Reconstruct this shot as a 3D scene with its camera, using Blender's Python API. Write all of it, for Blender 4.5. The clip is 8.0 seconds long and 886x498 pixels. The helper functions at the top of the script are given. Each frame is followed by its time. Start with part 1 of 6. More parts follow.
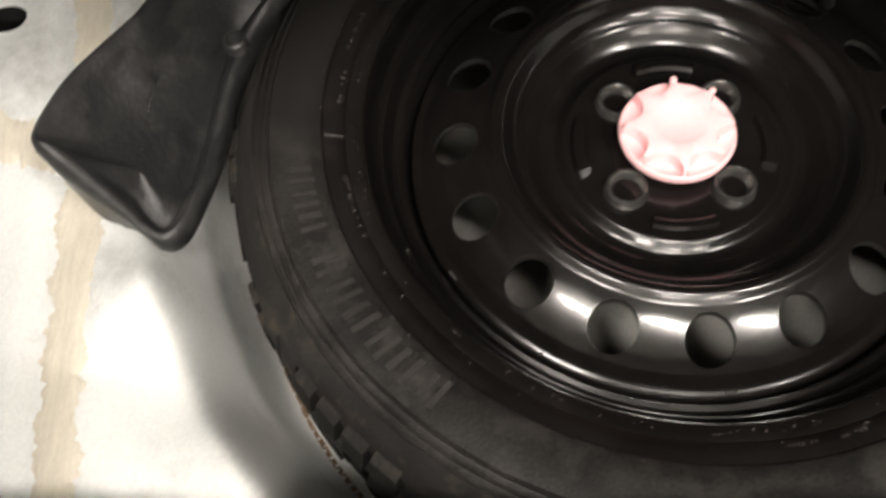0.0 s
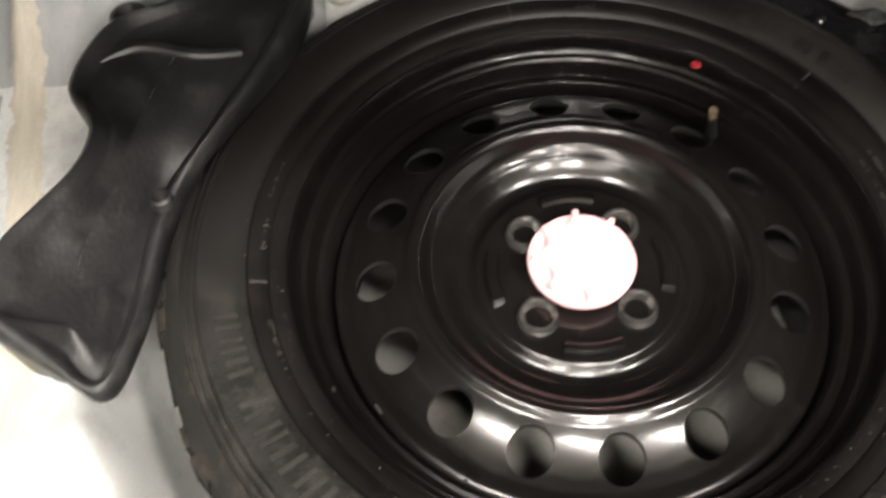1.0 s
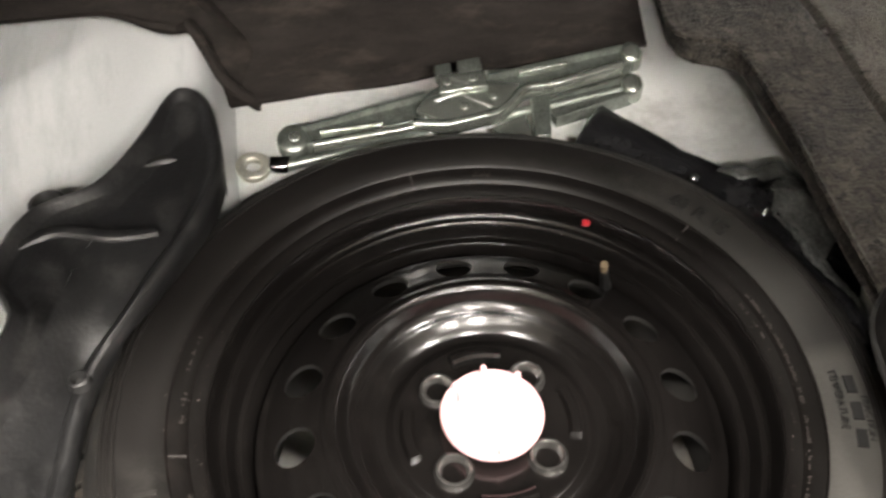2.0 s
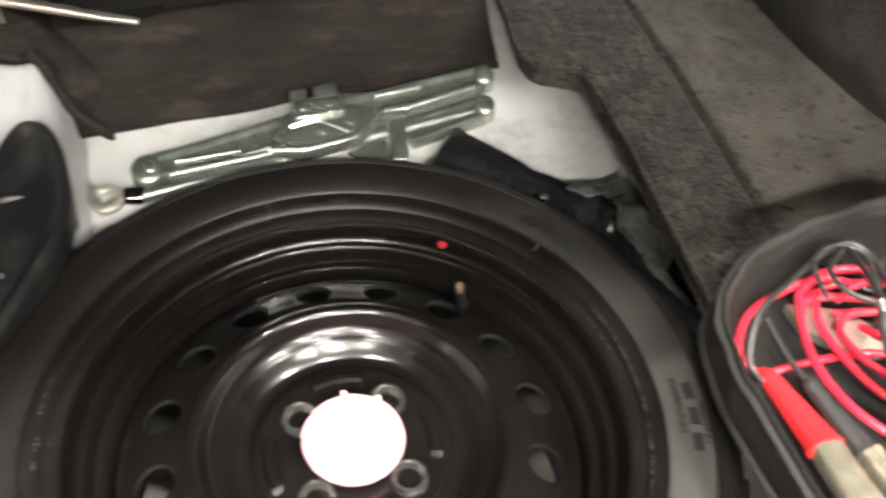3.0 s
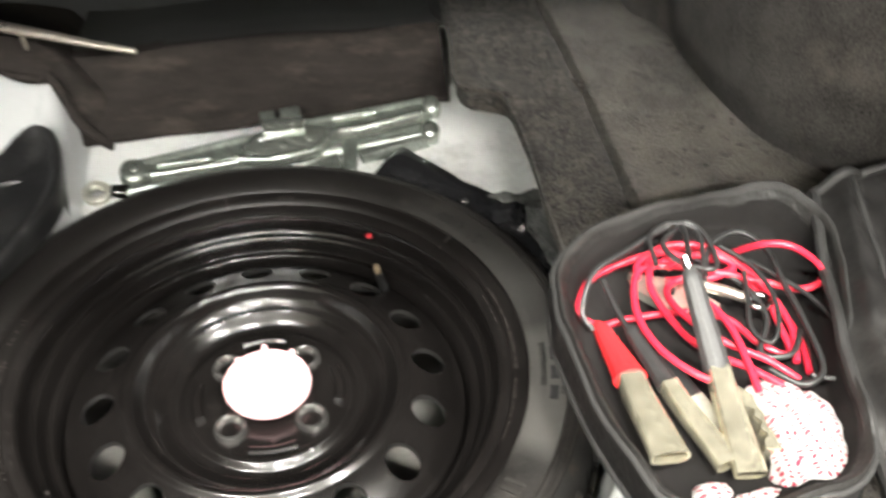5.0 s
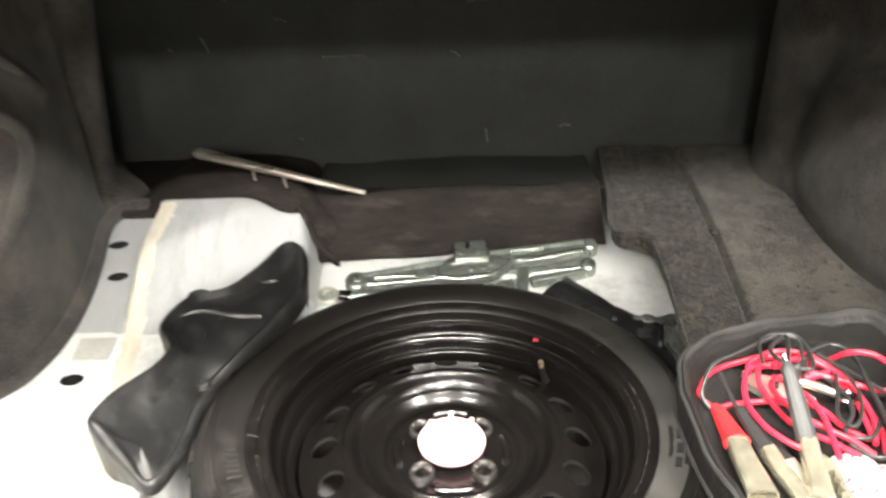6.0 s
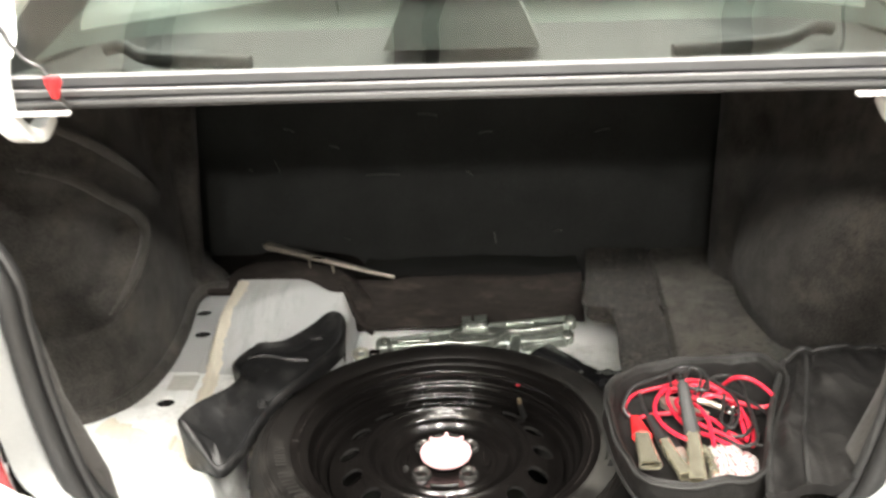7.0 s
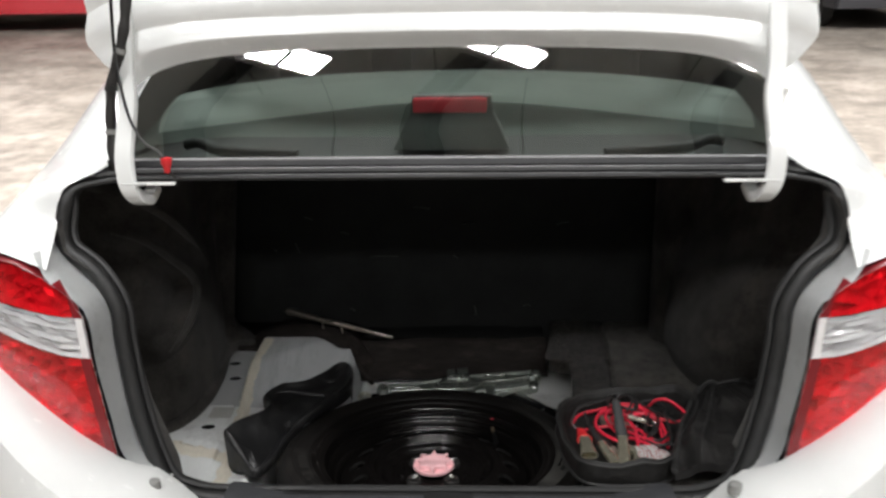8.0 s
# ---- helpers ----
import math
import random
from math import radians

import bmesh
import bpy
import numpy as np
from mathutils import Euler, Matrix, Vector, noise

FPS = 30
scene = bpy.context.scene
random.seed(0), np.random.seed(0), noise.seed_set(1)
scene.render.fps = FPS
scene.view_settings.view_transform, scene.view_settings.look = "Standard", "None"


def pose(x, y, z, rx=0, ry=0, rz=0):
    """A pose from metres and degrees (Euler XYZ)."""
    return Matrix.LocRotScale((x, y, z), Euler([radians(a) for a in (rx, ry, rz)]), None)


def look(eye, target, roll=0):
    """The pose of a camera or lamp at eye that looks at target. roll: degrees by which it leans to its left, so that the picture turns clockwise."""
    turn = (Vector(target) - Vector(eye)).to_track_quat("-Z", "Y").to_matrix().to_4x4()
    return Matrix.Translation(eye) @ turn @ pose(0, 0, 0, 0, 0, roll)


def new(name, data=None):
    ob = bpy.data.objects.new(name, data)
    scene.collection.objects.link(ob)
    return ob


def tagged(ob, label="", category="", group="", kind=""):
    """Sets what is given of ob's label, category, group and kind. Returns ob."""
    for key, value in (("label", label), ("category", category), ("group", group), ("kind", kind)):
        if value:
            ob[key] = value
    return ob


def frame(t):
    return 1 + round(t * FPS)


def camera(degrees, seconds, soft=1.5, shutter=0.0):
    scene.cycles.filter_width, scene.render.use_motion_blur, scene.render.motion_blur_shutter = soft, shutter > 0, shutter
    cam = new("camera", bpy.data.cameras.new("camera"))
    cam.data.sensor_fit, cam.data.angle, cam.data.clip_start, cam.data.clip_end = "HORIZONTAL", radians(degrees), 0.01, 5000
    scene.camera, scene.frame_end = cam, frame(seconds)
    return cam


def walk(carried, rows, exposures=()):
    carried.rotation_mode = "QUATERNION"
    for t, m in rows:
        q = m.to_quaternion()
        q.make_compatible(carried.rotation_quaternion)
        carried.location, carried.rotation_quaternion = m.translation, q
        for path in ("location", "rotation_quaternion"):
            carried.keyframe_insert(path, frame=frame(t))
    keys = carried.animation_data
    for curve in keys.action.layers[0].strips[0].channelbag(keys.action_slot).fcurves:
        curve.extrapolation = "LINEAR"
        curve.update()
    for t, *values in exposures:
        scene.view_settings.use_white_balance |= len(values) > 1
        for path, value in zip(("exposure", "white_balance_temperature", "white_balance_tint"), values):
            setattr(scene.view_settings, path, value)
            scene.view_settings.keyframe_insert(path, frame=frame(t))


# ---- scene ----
cam = camera(51.3, 8.0, soft=2.6, shutter=0.5)
# The car stands nose-down on the hall's floor; in its own axes the boot floor is level.
CAR = pose(0, 0, 0.64, -5.5, 0, 0) @ Matrix.Translation((0, 0, -0.64))
CX = 0.038          # the car's middle plane
GROUND = 0.08
# stops by which the picture brightens and darkens on the way
EXPOSURES = [(0, 0.28, 6700, 12), (0.5, 0.48, 6700, 12), (1, 1.0, 6650, 12), (1.5, 1.25, 6650, 12), (3, 1.72, 6600, 10), (3.5, 1.92, 6550, 10), (4.2, 1.92, 6450, 9), (5.5, 1.75, 6400, 8), (6, 2.05, 6500, 8),
             (6.5, 1.75, 6550, 7), (7, 1.2, 6550, 9), (7.5, 0.4, 6350, 10), (8, -0.93, 6050, 11)]
PATH = [
    (0, (-0.132, -0.349, 1.171), (-0.218, 0.56, -0.609), -6.5),
    (0.5, (-0.107, -0.35, 1.195), (-0.184, 0.643, -0.54), -7.7),
    (1, (-0.113, -0.345, 1.213), (-0.069, 0.741, -0.466), -2.7),
    (1.5, (-0.108, -0.347, 1.239), (0.04, 0.872, -0.34), -0.3),
    (1.7, (-0.103, -0.358, 1.244), (0.073, 0.936, -0.271), -0.7),
    (2.8, (-0.102, -0.361, 1.264), (0.333, 0.938, -0.193), 5.2),
    (3, (-0.077, -0.361, 1.273), (0.394, 0.904, -0.203), 5.7),
    (3.5, (-0.027, -0.376, 1.267), (0.552, 0.847, -0.207), 8.2),
    (4, (0.042, -0.408, 1.281), (0.607, 0.793, -0.216), 8.0),
    (4.2, (0.064, -0.431, 1.276), (0.595, 0.798, -0.21), 7.2),
    (5.3, (0.004, -0.616, 1.326), (0.242, 0.931, 0.081), 0.6),
    (5.5, (-0.014, -0.662, 1.347), (0.16, 0.946, 0.171), -0.0),
    (6, (-0.021, -0.799, 1.401), (0.011, 0.907, 0.357), -1.1),
    (6.5, (0.04, -0.998, 1.433), (-0.022, 0.785, 0.528), -1.6),
    (7, (0.077, -1.185, 1.474), (-0.031, 0.662, 0.714), -2.2),
    (7.5, (0.045, -1.404, 1.491), (-0.042, 0.495, 0.87), -0.8),
    (8, (0.078, -1.611, 1.501), (0.012, 0.323, 0.995), -0.7),
]
walk(cam, [(t, CAR @ look(eye, target, roll)) for t, eye, target, roll in PATH], EXPOSURES)

# ---- world and light ----
world = bpy.data.worlds.new("hall_air")
scene.world = world
world.use_nodes = True
world.node_tree.nodes["Background"].inputs[0].default_value = (0.9, 0.95, 1.0, 1)
world.node_tree.nodes["Background"].inputs[1].default_value = 0.12


def area_lamp(name, eye, target, sx, sy, watts, colour=(1.0, 0.955, 0.88)):
    data = bpy.data.lights.new(name, "AREA")
    data.shape, data.size, data.size_y, data.energy, data.color = "RECTANGLE", sx, sy, watts, colour
    ob = new(name, data)
    ob.matrix_world = look(eye, target)
    return ob


LAMP_Z = 5.3
LAMP_TURN = -32.5
# x, y and watts of the ceiling lamps: rows that run slantwise over the car;
# the last two, out of view, are added to brighten its sides
LAMPS = [(-1.66, 3.47, 720), (0.17, 3.46, 720), (2.62, 3.40, 720), (-1.7, -1.5, 155), (0.4, -1.6, 155), (2.5, -1.7, 155),
         (-1.9, -4.8, 150), (0.3, -4.6, 150), (2.3, -4.7, 150), (-0.8, -7.9, 130), (1.4, -7.7, 130), (-6.0, 5.0, 1900), (6.4, 5.2, 1900)]
for lx, ly, watts in LAMPS:
    area_lamp("ceiling_lamp", (lx, ly, LAMP_Z), (lx, ly, 0), 1.16, 0.27, watts).matrix_world = pose(lx, ly, LAMP_Z, 0, 0, LAMP_TURN)

# ---- materials ----


def mat(name, base, rough=0.5, metal=0.0, var=0.2, scale=30.0, fine=500.0, bump=0.1, dist=0.0006,
        coat=0.0, coat_rough=0.09, spec=0.5, dirt=None, dirt_amount=0.35, dirt_scale=14.0, stretch=None, spin=0.0, sheen=0.0, fleck=None, fleck_scale=150.0, fleck_cut=0.60):
    """A node material: base colour varied at two scales, fine relief, and a patchy dirt colour."""
    m = bpy.data.materials.new(name)
    m.use_nodes = True
    nt = m.node_tree
    b = nt.nodes["Principled BSDF"]
    tc = nt.nodes.new("ShaderNodeTexCoord")
    src = tc.outputs["Object"]
    if stretch:
        mp = nt.nodes.new("ShaderNodeMapping")
        mp.inputs["Scale"].default_value = stretch
        mp.inputs["Rotation"].default_value = (0, 0, radians(spin))
        nt.links.new(src, mp.inputs["Vector"])
        src = mp.outputs["Vector"]

    def tex(sc, detail=4.0, roughness=0.6):
        n = nt.nodes.new("ShaderNodeTexNoise")
        n.inputs["Scale"].default_value, n.inputs["Detail"].default_value = sc, detail
        n.inputs["Roughness"].default_value = roughness
        nt.links.new(src, n.inputs["Vector"])
        return n.outputs["Fac"]

    big, small = tex(scale), tex(fine, 2.0)
    add = nt.nodes.new("ShaderNodeMath")
    add.operation = "ADD"
    nt.links.new(big, add.inputs[0])
    nt.links.new(small, add.inputs[1])
    ramp = nt.nodes.new("ShaderNodeMapRange")
    ramp.inputs[1].default_value, ramp.inputs[2].default_value = 0.7, 1.3
    nt.links.new(add.outputs[0], ramp.inputs[0])
    mix = nt.nodes.new("ShaderNodeMix")
    mix.data_type = "RGBA"
    lo, hi = [max(0.0, c * (1 - var)) for c in base], [min(1.0, c * (1 + var)) for c in base]
    mix.inputs[6].default_value, mix.inputs[7].default_value = (*lo, 1), (*hi, 1)
    nt.links.new(ramp.outputs[0], mix.inputs[0])
    colour = mix.outputs[2]
    if dirt:
        dn = tex(dirt_scale, 8.0, 0.7)
        dr = nt.nodes.new("ShaderNodeMapRange")
        dr.inputs[1].default_value, dr.inputs[2].default_value = 0.62 - dirt_amount * 0.3, 0.85 - dirt_amount * 0.3
        nt.links.new(dn, dr.inputs[0])
        mul = nt.nodes.new("ShaderNodeMath")
        mul.operation = "MULTIPLY"
        mul.inputs[1].default_value = min(1.0, dirt_amount * 2)
        nt.links.new(dr.outputs[0], mul.inputs[0])
        m2 = nt.nodes.new("ShaderNodeMix")
        m2.data_type = "RGBA"
        m2.inputs[7].default_value = (*dirt, 1)
        nt.links.new(mul.outputs[0], m2.inputs[0])
        nt.links.new(colour, m2.inputs[6])
        colour = m2.outputs[2]
    if fleck:
        fr = nt.nodes.new("ShaderNodeMapRange")
        fr.inputs[1].default_value, fr.inputs[2].default_value = fleck_cut, fleck_cut + 0.07
        nt.links.new(tex(fleck_scale, 3.0, 0.65), fr.inputs[0])
        m3 = nt.nodes.new("ShaderNodeMix")
        m3.data_type = "RGBA"
        m3.inputs[7].default_value = (*fleck, 1)
        nt.links.new(fr.outputs[0], m3.inputs[0])
        nt.links.new(colour, m3.inputs[6])
        colour = m3.outputs[2]
    nt.links.new(colour, b.inputs["Base Color"])
    rr = nt.nodes.new("ShaderNodeMapRange")
    rr.inputs[3].default_value, rr.inputs[4].default_value = max(0.02, rough * 0.8), min(1.0, rough * 1.25)
    nt.links.new(big, rr.inputs[0])
    nt.links.new(rr.outputs[0], b.inputs["Roughness"])
    b.inputs["Metallic"].default_value = metal
    b.inputs["Specular IOR Level"].default_value = spec
    b.inputs["Coat Weight"].default_value = coat
    b.inputs["Coat Roughness"].default_value = coat_rough
    b.inputs["Sheen Weight"].default_value = sheen
    if bump:
        bn = nt.nodes.new("ShaderNodeBump")
        bn.inputs["Strength"].default_value, bn.inputs["Distance"].default_value = bump, dist
        nt.links.new(small, bn.inputs["Height"])
        nt.links.new(bn.outputs[0], b.inputs["Normal"])
    return m


def see_through(name, tint, gloss=0.06, rough=0.03):
    """A thin clear sheet: tinted transparency under a Fresnel gloss."""
    m = bpy.data.materials.new(name)
    m.use_nodes = True
    nt = m.node_tree
    nt.nodes.clear()
    out = nt.nodes.new("ShaderNodeOutputMaterial")
    tr = nt.nodes.new("ShaderNodeBsdfTransparent")
    tr.inputs[0].default_value = (*tint, 1)
    gl = nt.nodes.new("ShaderNodeBsdfGlossy")
    gl.inputs["Roughness"].default_value = rough
    fr = nt.nodes.new("ShaderNodeFresnel")
    fr.inputs["IOR"].default_value = 1.5
    ad = nt.nodes.new("ShaderNodeMath")
    ad.operation = "ADD"
    ad.inputs[1].default_value = gloss
    mx = nt.nodes.new("ShaderNodeMixShader")
    nt.links.new(fr.outputs[0], ad.inputs[0])
    nt.links.new(ad.outputs[0], mx.inputs[0])
    nt.links.new(tr.outputs[0], mx.inputs[1])
    nt.links.new(gl.outputs[0], mx.inputs[2])
    nt.links.new(mx.outputs[0], out.inputs[0])
    return m


PAINT = mat("white_car_paint", (0.80, 0.81, 0.80), 0.25, var=0.02, bump=0.0, coat=0.6)
PAN = mat("boot_floor_paint", (0.74, 0.755, 0.745), 0.40, var=0.09, scale=7, bump=0.04, coat=0.12,
          dirt=(0.25, 0.25, 0.245), dirt_amount=0.40, dirt_scale=8, fleck=(0.22, 0.20, 0.17), fleck_scale=95, fleck_cut=0.735)
# the hump's shading, put into a greyer base with slanting streaks
PAN_SHADED = mat("shaded_floor_paint", (0.45, 0.462, 0.466), 0.40, var=0.06, scale=7, bump=0.04, coat=0.12,
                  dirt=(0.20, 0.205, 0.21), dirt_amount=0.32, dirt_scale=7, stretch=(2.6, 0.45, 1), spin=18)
# floor paint darkened to hold the shade below the wheel
WELL = mat("shaded_well_paint", (0.19, 0.186, 0.176), 0.7, var=0.2, scale=12, bump=0.1, dirt=(0.10, 0.085, 0.07), dirt_amount=0.4)
# white body paint greyed: the gutter's shade is in the colour
GUTTER = mat("shaded_gutter_paint", (0.44, 0.45, 0.45), 0.42, var=0.08, scale=12, bump=0.04,
             dirt=(0.22, 0.22, 0.21), dirt_amount=0.3, dirt_scale=15)
SEALANT = mat("brushed_sealer", (0.66, 0.615, 0.52), 0.5, var=0.12, scale=50, bump=0.35, dist=0.001,
              stretch=(5, 0.6, 1), dirt=(0.50, 0.40, 0.26), dirt_amount=0.22, dirt_scale=20)
RUST = mat("brown_rust", (0.24, 0.15, 0.09), 0.85, var=0.4, scale=90, fine=400, bump=0.5, dirt=(0.34, 0.24, 0.16), dirt_amount=0.4, dirt_scale=60)
ENAMEL = mat("black_wheel_enamel", (0.0048, 0.0042, 0.0040), 0.20, var=0.3, scale=20, bump=0.012, dist=0.0003, coat=0.24, coat_rough=0.09,
             dirt=(0.03, 0.026, 0.023), dirt_amount=0.14, dirt_scale=30)
RUBBER = mat("tyre_rubber", (0.0050, 0.0042, 0.0039), 0.42, spec=0.32, var=0.4, scale=25, bump=0.2, dist=0.0004,
             dirt=(0.022, 0.017, 0.015), dirt_amount=0.20)
RUBBER_DUST_SHEEN = mat("dusty_sheen_rubber", (0.0122, 0.0112, 0.0104), 0.55, spec=0.28, var=0.8, scale=34, bump=0.4, dist=0.0005,
                   dirt=(0.058, 0.054, 0.049), dirt_amount=0.34, dirt_scale=26)
DUST = mat("brown_dust_specks", (0.035, 0.028, 0.024), 0.9, var=0.4, scale=300, bump=0.0)


def toned_arc(m, colour, span, much=1.0):
    """Darkens or lightens a stretch of a tyre's sidewall, its sheen painted by angle, with soft ends given in turns."""
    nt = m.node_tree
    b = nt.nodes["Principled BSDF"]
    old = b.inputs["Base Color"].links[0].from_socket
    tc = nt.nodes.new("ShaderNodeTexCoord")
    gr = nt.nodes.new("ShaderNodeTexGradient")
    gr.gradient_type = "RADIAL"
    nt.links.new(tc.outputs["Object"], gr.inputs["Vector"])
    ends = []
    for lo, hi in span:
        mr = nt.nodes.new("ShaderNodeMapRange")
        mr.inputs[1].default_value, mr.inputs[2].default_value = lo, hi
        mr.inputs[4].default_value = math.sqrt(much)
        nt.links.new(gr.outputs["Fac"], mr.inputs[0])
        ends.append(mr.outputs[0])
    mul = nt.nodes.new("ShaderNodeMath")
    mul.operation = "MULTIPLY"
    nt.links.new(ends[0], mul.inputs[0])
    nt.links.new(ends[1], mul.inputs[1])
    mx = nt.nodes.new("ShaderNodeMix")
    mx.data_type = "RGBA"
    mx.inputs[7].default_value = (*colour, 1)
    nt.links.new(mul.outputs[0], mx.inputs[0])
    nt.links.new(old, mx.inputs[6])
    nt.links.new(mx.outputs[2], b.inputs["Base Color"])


RUBBER_SHOULDER = mat("worn_shoulder_rubber", (0.017, 0.0155, 0.0143), 0.55, spec=0.28, var=0.8, scale=34, bump=0.4, dist=0.0005,
                      dirt=(0.06, 0.056, 0.05), dirt_amount=0.3, dirt_scale=26)
# dark far side and pale right side: the sidewall's sheen as colour
for rubber in (RUBBER_DUST_SHEEN, RUBBER_SHOULDER):
    toned_arc(rubber, (0.008, 0.007, 0.0065), ((0.60, 0.74), (2.0, 1.0)))
    toned_arc(rubber, (0.008, 0.007, 0.0065), ((0.05, 0.0), (2.0, 1.0)))
toned_arc(RUBBER_DUST_SHEEN, (0.032, 0.031, 0.029), ((0.385, 0.415), (0.65, 0.57)), 0.85)
toned_arc(RUBBER_DUST_SHEEN, (0.12, 0.116, 0.108), ((0.398, 0.412), (0.497, 0.486)), 0.4)
TREAD = mat("tread_rubber", (0.012, 0.0112, 0.0105), 0.75, spec=0.25, var=0.4, scale=60, bump=0.5,
            dirt=(0.11, 0.085, 0.06), dirt_amount=0.26, dirt_scale=45)
LETTER = mat("letter_rubber", (0.035, 0.032, 0.030), 0.6, var=0.2)
LETTER_RAISED = mat("raised_tyre_lettering", (0.022, 0.0205, 0.019), 0.5, var=0.4, scale=40, bump=0.1, spec=0.35)
BARREL = mat("dusty_grey_barrel", (0.042, 0.040, 0.037), 0.7, var=0.3, scale=40, bump=0.2, dirt=(0.12, 0.10, 0.08), dirt_amount=0.3)
SMALL_PRINT = mat("small_print_rubber", (0.034, 0.029, 0.026), 0.6, var=0.3)
LETTER_DARK = mat("letter_dark_rubber", (0.004, 0.004, 0.004), 0.5, var=0.2)
PINK = mat("pink_plastic", (0.82, 0.48, 0.50), 0.42, var=0.05, bump=0.03)
RED_DOT = mat("red_paint_dot", (0.36, 0.02, 0.03), 0.4, var=0.1)
BRASS = mat("dull_brass", (0.26, 0.20, 0.13), 0.5, 0.6, var=0.2)
TRAY = mat("black_moulded_plastic", (0.012, 0.012, 0.0125), 0.42, var=0.35, scale=18, fine=260, bump=0.4, dist=0.001,
           dirt=(0.045, 0.044, 0.043), dirt_amount=0.42, dirt_scale=28)
ZINC = mat("zinc_plated_steel", (0.42, 0.45, 0.41), 0.24, 0.85, var=0.18, scale=40, bump=0.08,
           dirt=(0.12, 0.12, 0.10), dirt_amount=0.34, dirt_scale=45)
ZINC_DARK = mat("dark_zinc_steel", (0.30, 0.33, 0.30), 0.32, 0.85, var=0.35, scale=45, bump=0.10, dirt=(0.06, 0.06, 0.05), dirt_amount=0.3, dirt_scale=50)
FELT = mat("black_felt_lining", (0.058, 0.054, 0.050), 0.95, var=0.65, scale=16, fine=420, bump=0.9, dist=0.002, spec=0.1,
           dirt=(0.12, 0.105, 0.088), dirt_amount=0.36, dirt_scale=11, sheen=0.12)
# paler felt that paints the light caught along the lining's ridges
FELT_LIT = mat("lit_felt_ridge", (0.082, 0.078, 0.072), 0.95, var=0.4, scale=16, fine=900, bump=0.8, dist=0.001, spec=0.1, sheen=0.2)
CARPET = mat("worn_grey_carpet", (0.078, 0.070, 0.060), 0.95, var=0.7, scale=26, fine=360, bump=1.0, dist=0.004, spec=0.1,
             dirt=(0.15, 0.135, 0.11), dirt_amount=0.36, dirt_scale=12, sheen=0.15, fleck=(0.030, 0.026, 0.022), fleck_scale=75, fleck_cut=0.58)
CARPET_WORN = mat("speckled_dark_carpet", (0.040, 0.035, 0.030), 0.95, var=0.8, scale=30, fine=330, bump=1.0, dist=0.004, spec=0.1,
                  dirt=(0.15, 0.135, 0.11), dirt_amount=0.32, dirt_scale=60, sheen=0.1, fleck=(0.012, 0.011, 0.010), fleck_scale=110, fleck_cut=0.53)
CARPET_DARK = mat("brown_black_carpet", (0.024, 0.0205, 0.019), 0.95, var=0.5, scale=14, fine=700, bump=0.9, dist=0.0012, spec=0.1,
                  dirt=(0.085, 0.07, 0.06), dirt_amount=0.3, dirt_scale=10, stretch=(1, 3, 3))
BOARD = mat("black_seat_back", (0.034, 0.0355, 0.0348), 0.7, var=0.4, scale=8, bump=0.3,
            spec=0.25, dirt=(0.03, 0.03, 0.028), dirt_amount=0.14, dirt_scale=9)
STEEL = mat("worn_steel", (0.50, 0.46, 0.40), 0.28, 0.8, var=0.2, scale=50, bump=0.1, stretch=(0.4, 3, 3))
NYLON_DARK = mat("black_bag_lining", (0.011, 0.010, 0.0097), 0.75, var=0.4, scale=25, fine=900, bump=0.4, dist=0.0006, spec=0.15)
NYLON_LID = mat("grey_black_nylon", (0.0145, 0.0138, 0.0135), 0.48, spec=0.28, var=0.3, scale=9, fine=60, bump=0.35, dist=0.004,
                dirt=(0.06, 0.058, 0.055), dirt_amount=0.3, dirt_scale=10)
NYLON = mat("black_nylon", (0.0125, 0.0118, 0.0112), 0.5, spec=0.28, var=0.3, scale=20, fine=75, bump=0.5, dist=0.004,
            dirt=(0.07, 0.068, 0.065), dirt_amount=0.25, dirt_scale=14)
RIM_TAPE = mat("grey_binding_tape", (0.0125, 0.012, 0.011), 0.6, var=0.4, scale=40, fine=700, bump=0.5, dist=0.0008, dirt=(0.02, 0.018, 0.017), dirt_amount=0.45, dirt_scale=25)
PIPING = mat("bag_piping", (0.022, 0.0215, 0.021), 0.55, var=0.3, bump=0.3)
RED_WIRE = mat("red_cable_rubber", (0.56, 0.022, 0.048), 0.3, var=0.1, bump=0.03)
RED_BOOT = mat("red_grip_rubber", (0.66, 0.025, 0.03), 0.4, var=0.12, bump=0.1)
BLACK_WIRE = mat("black_cable_rubber", (0.02, 0.02, 0.02), 0.33, var=0.2, bump=0.03)
BLACK_GRIP = mat("black_grip_rubber", (0.022, 0.022, 0.022), 0.45, var=0.25, bump=0.2)
GREY_GRIP = mat("grey_black_grip", (0.034, 0.034, 0.034), 0.5, var=0.25, bump=0.2, stretch=(1, 1, 1))
JAW = mat("yellow_zinc_clamp", (0.68, 0.635, 0.49), 0.17, 0.80, var=0.35, scale=30, fine=90, bump=0.3, dist=0.002,
          dirt=(0.13, 0.10, 0.05), dirt_amount=0.36, dirt_scale=60)
HOLE_EDGE = mat("thin_enamel_edge", (0.014, 0.0135, 0.013), 0.4, 0.0, var=0.4, scale=120, bump=0.05)
SEAT_STEEL = mat("worn_bolt_seat", (0.15, 0.145, 0.14), 0.2, 0.85, var=0.4, scale=120, bump=0.1)
PATCH = mat("grey_putty", (0.52, 0.52, 0.49), 0.7, var=0.15, scale=60, bump=0.3)
SCRATCH = mat("pale_scuff", (0.12, 0.12, 0.113), 0.8, var=0.4, scale=200, bump=0.0)
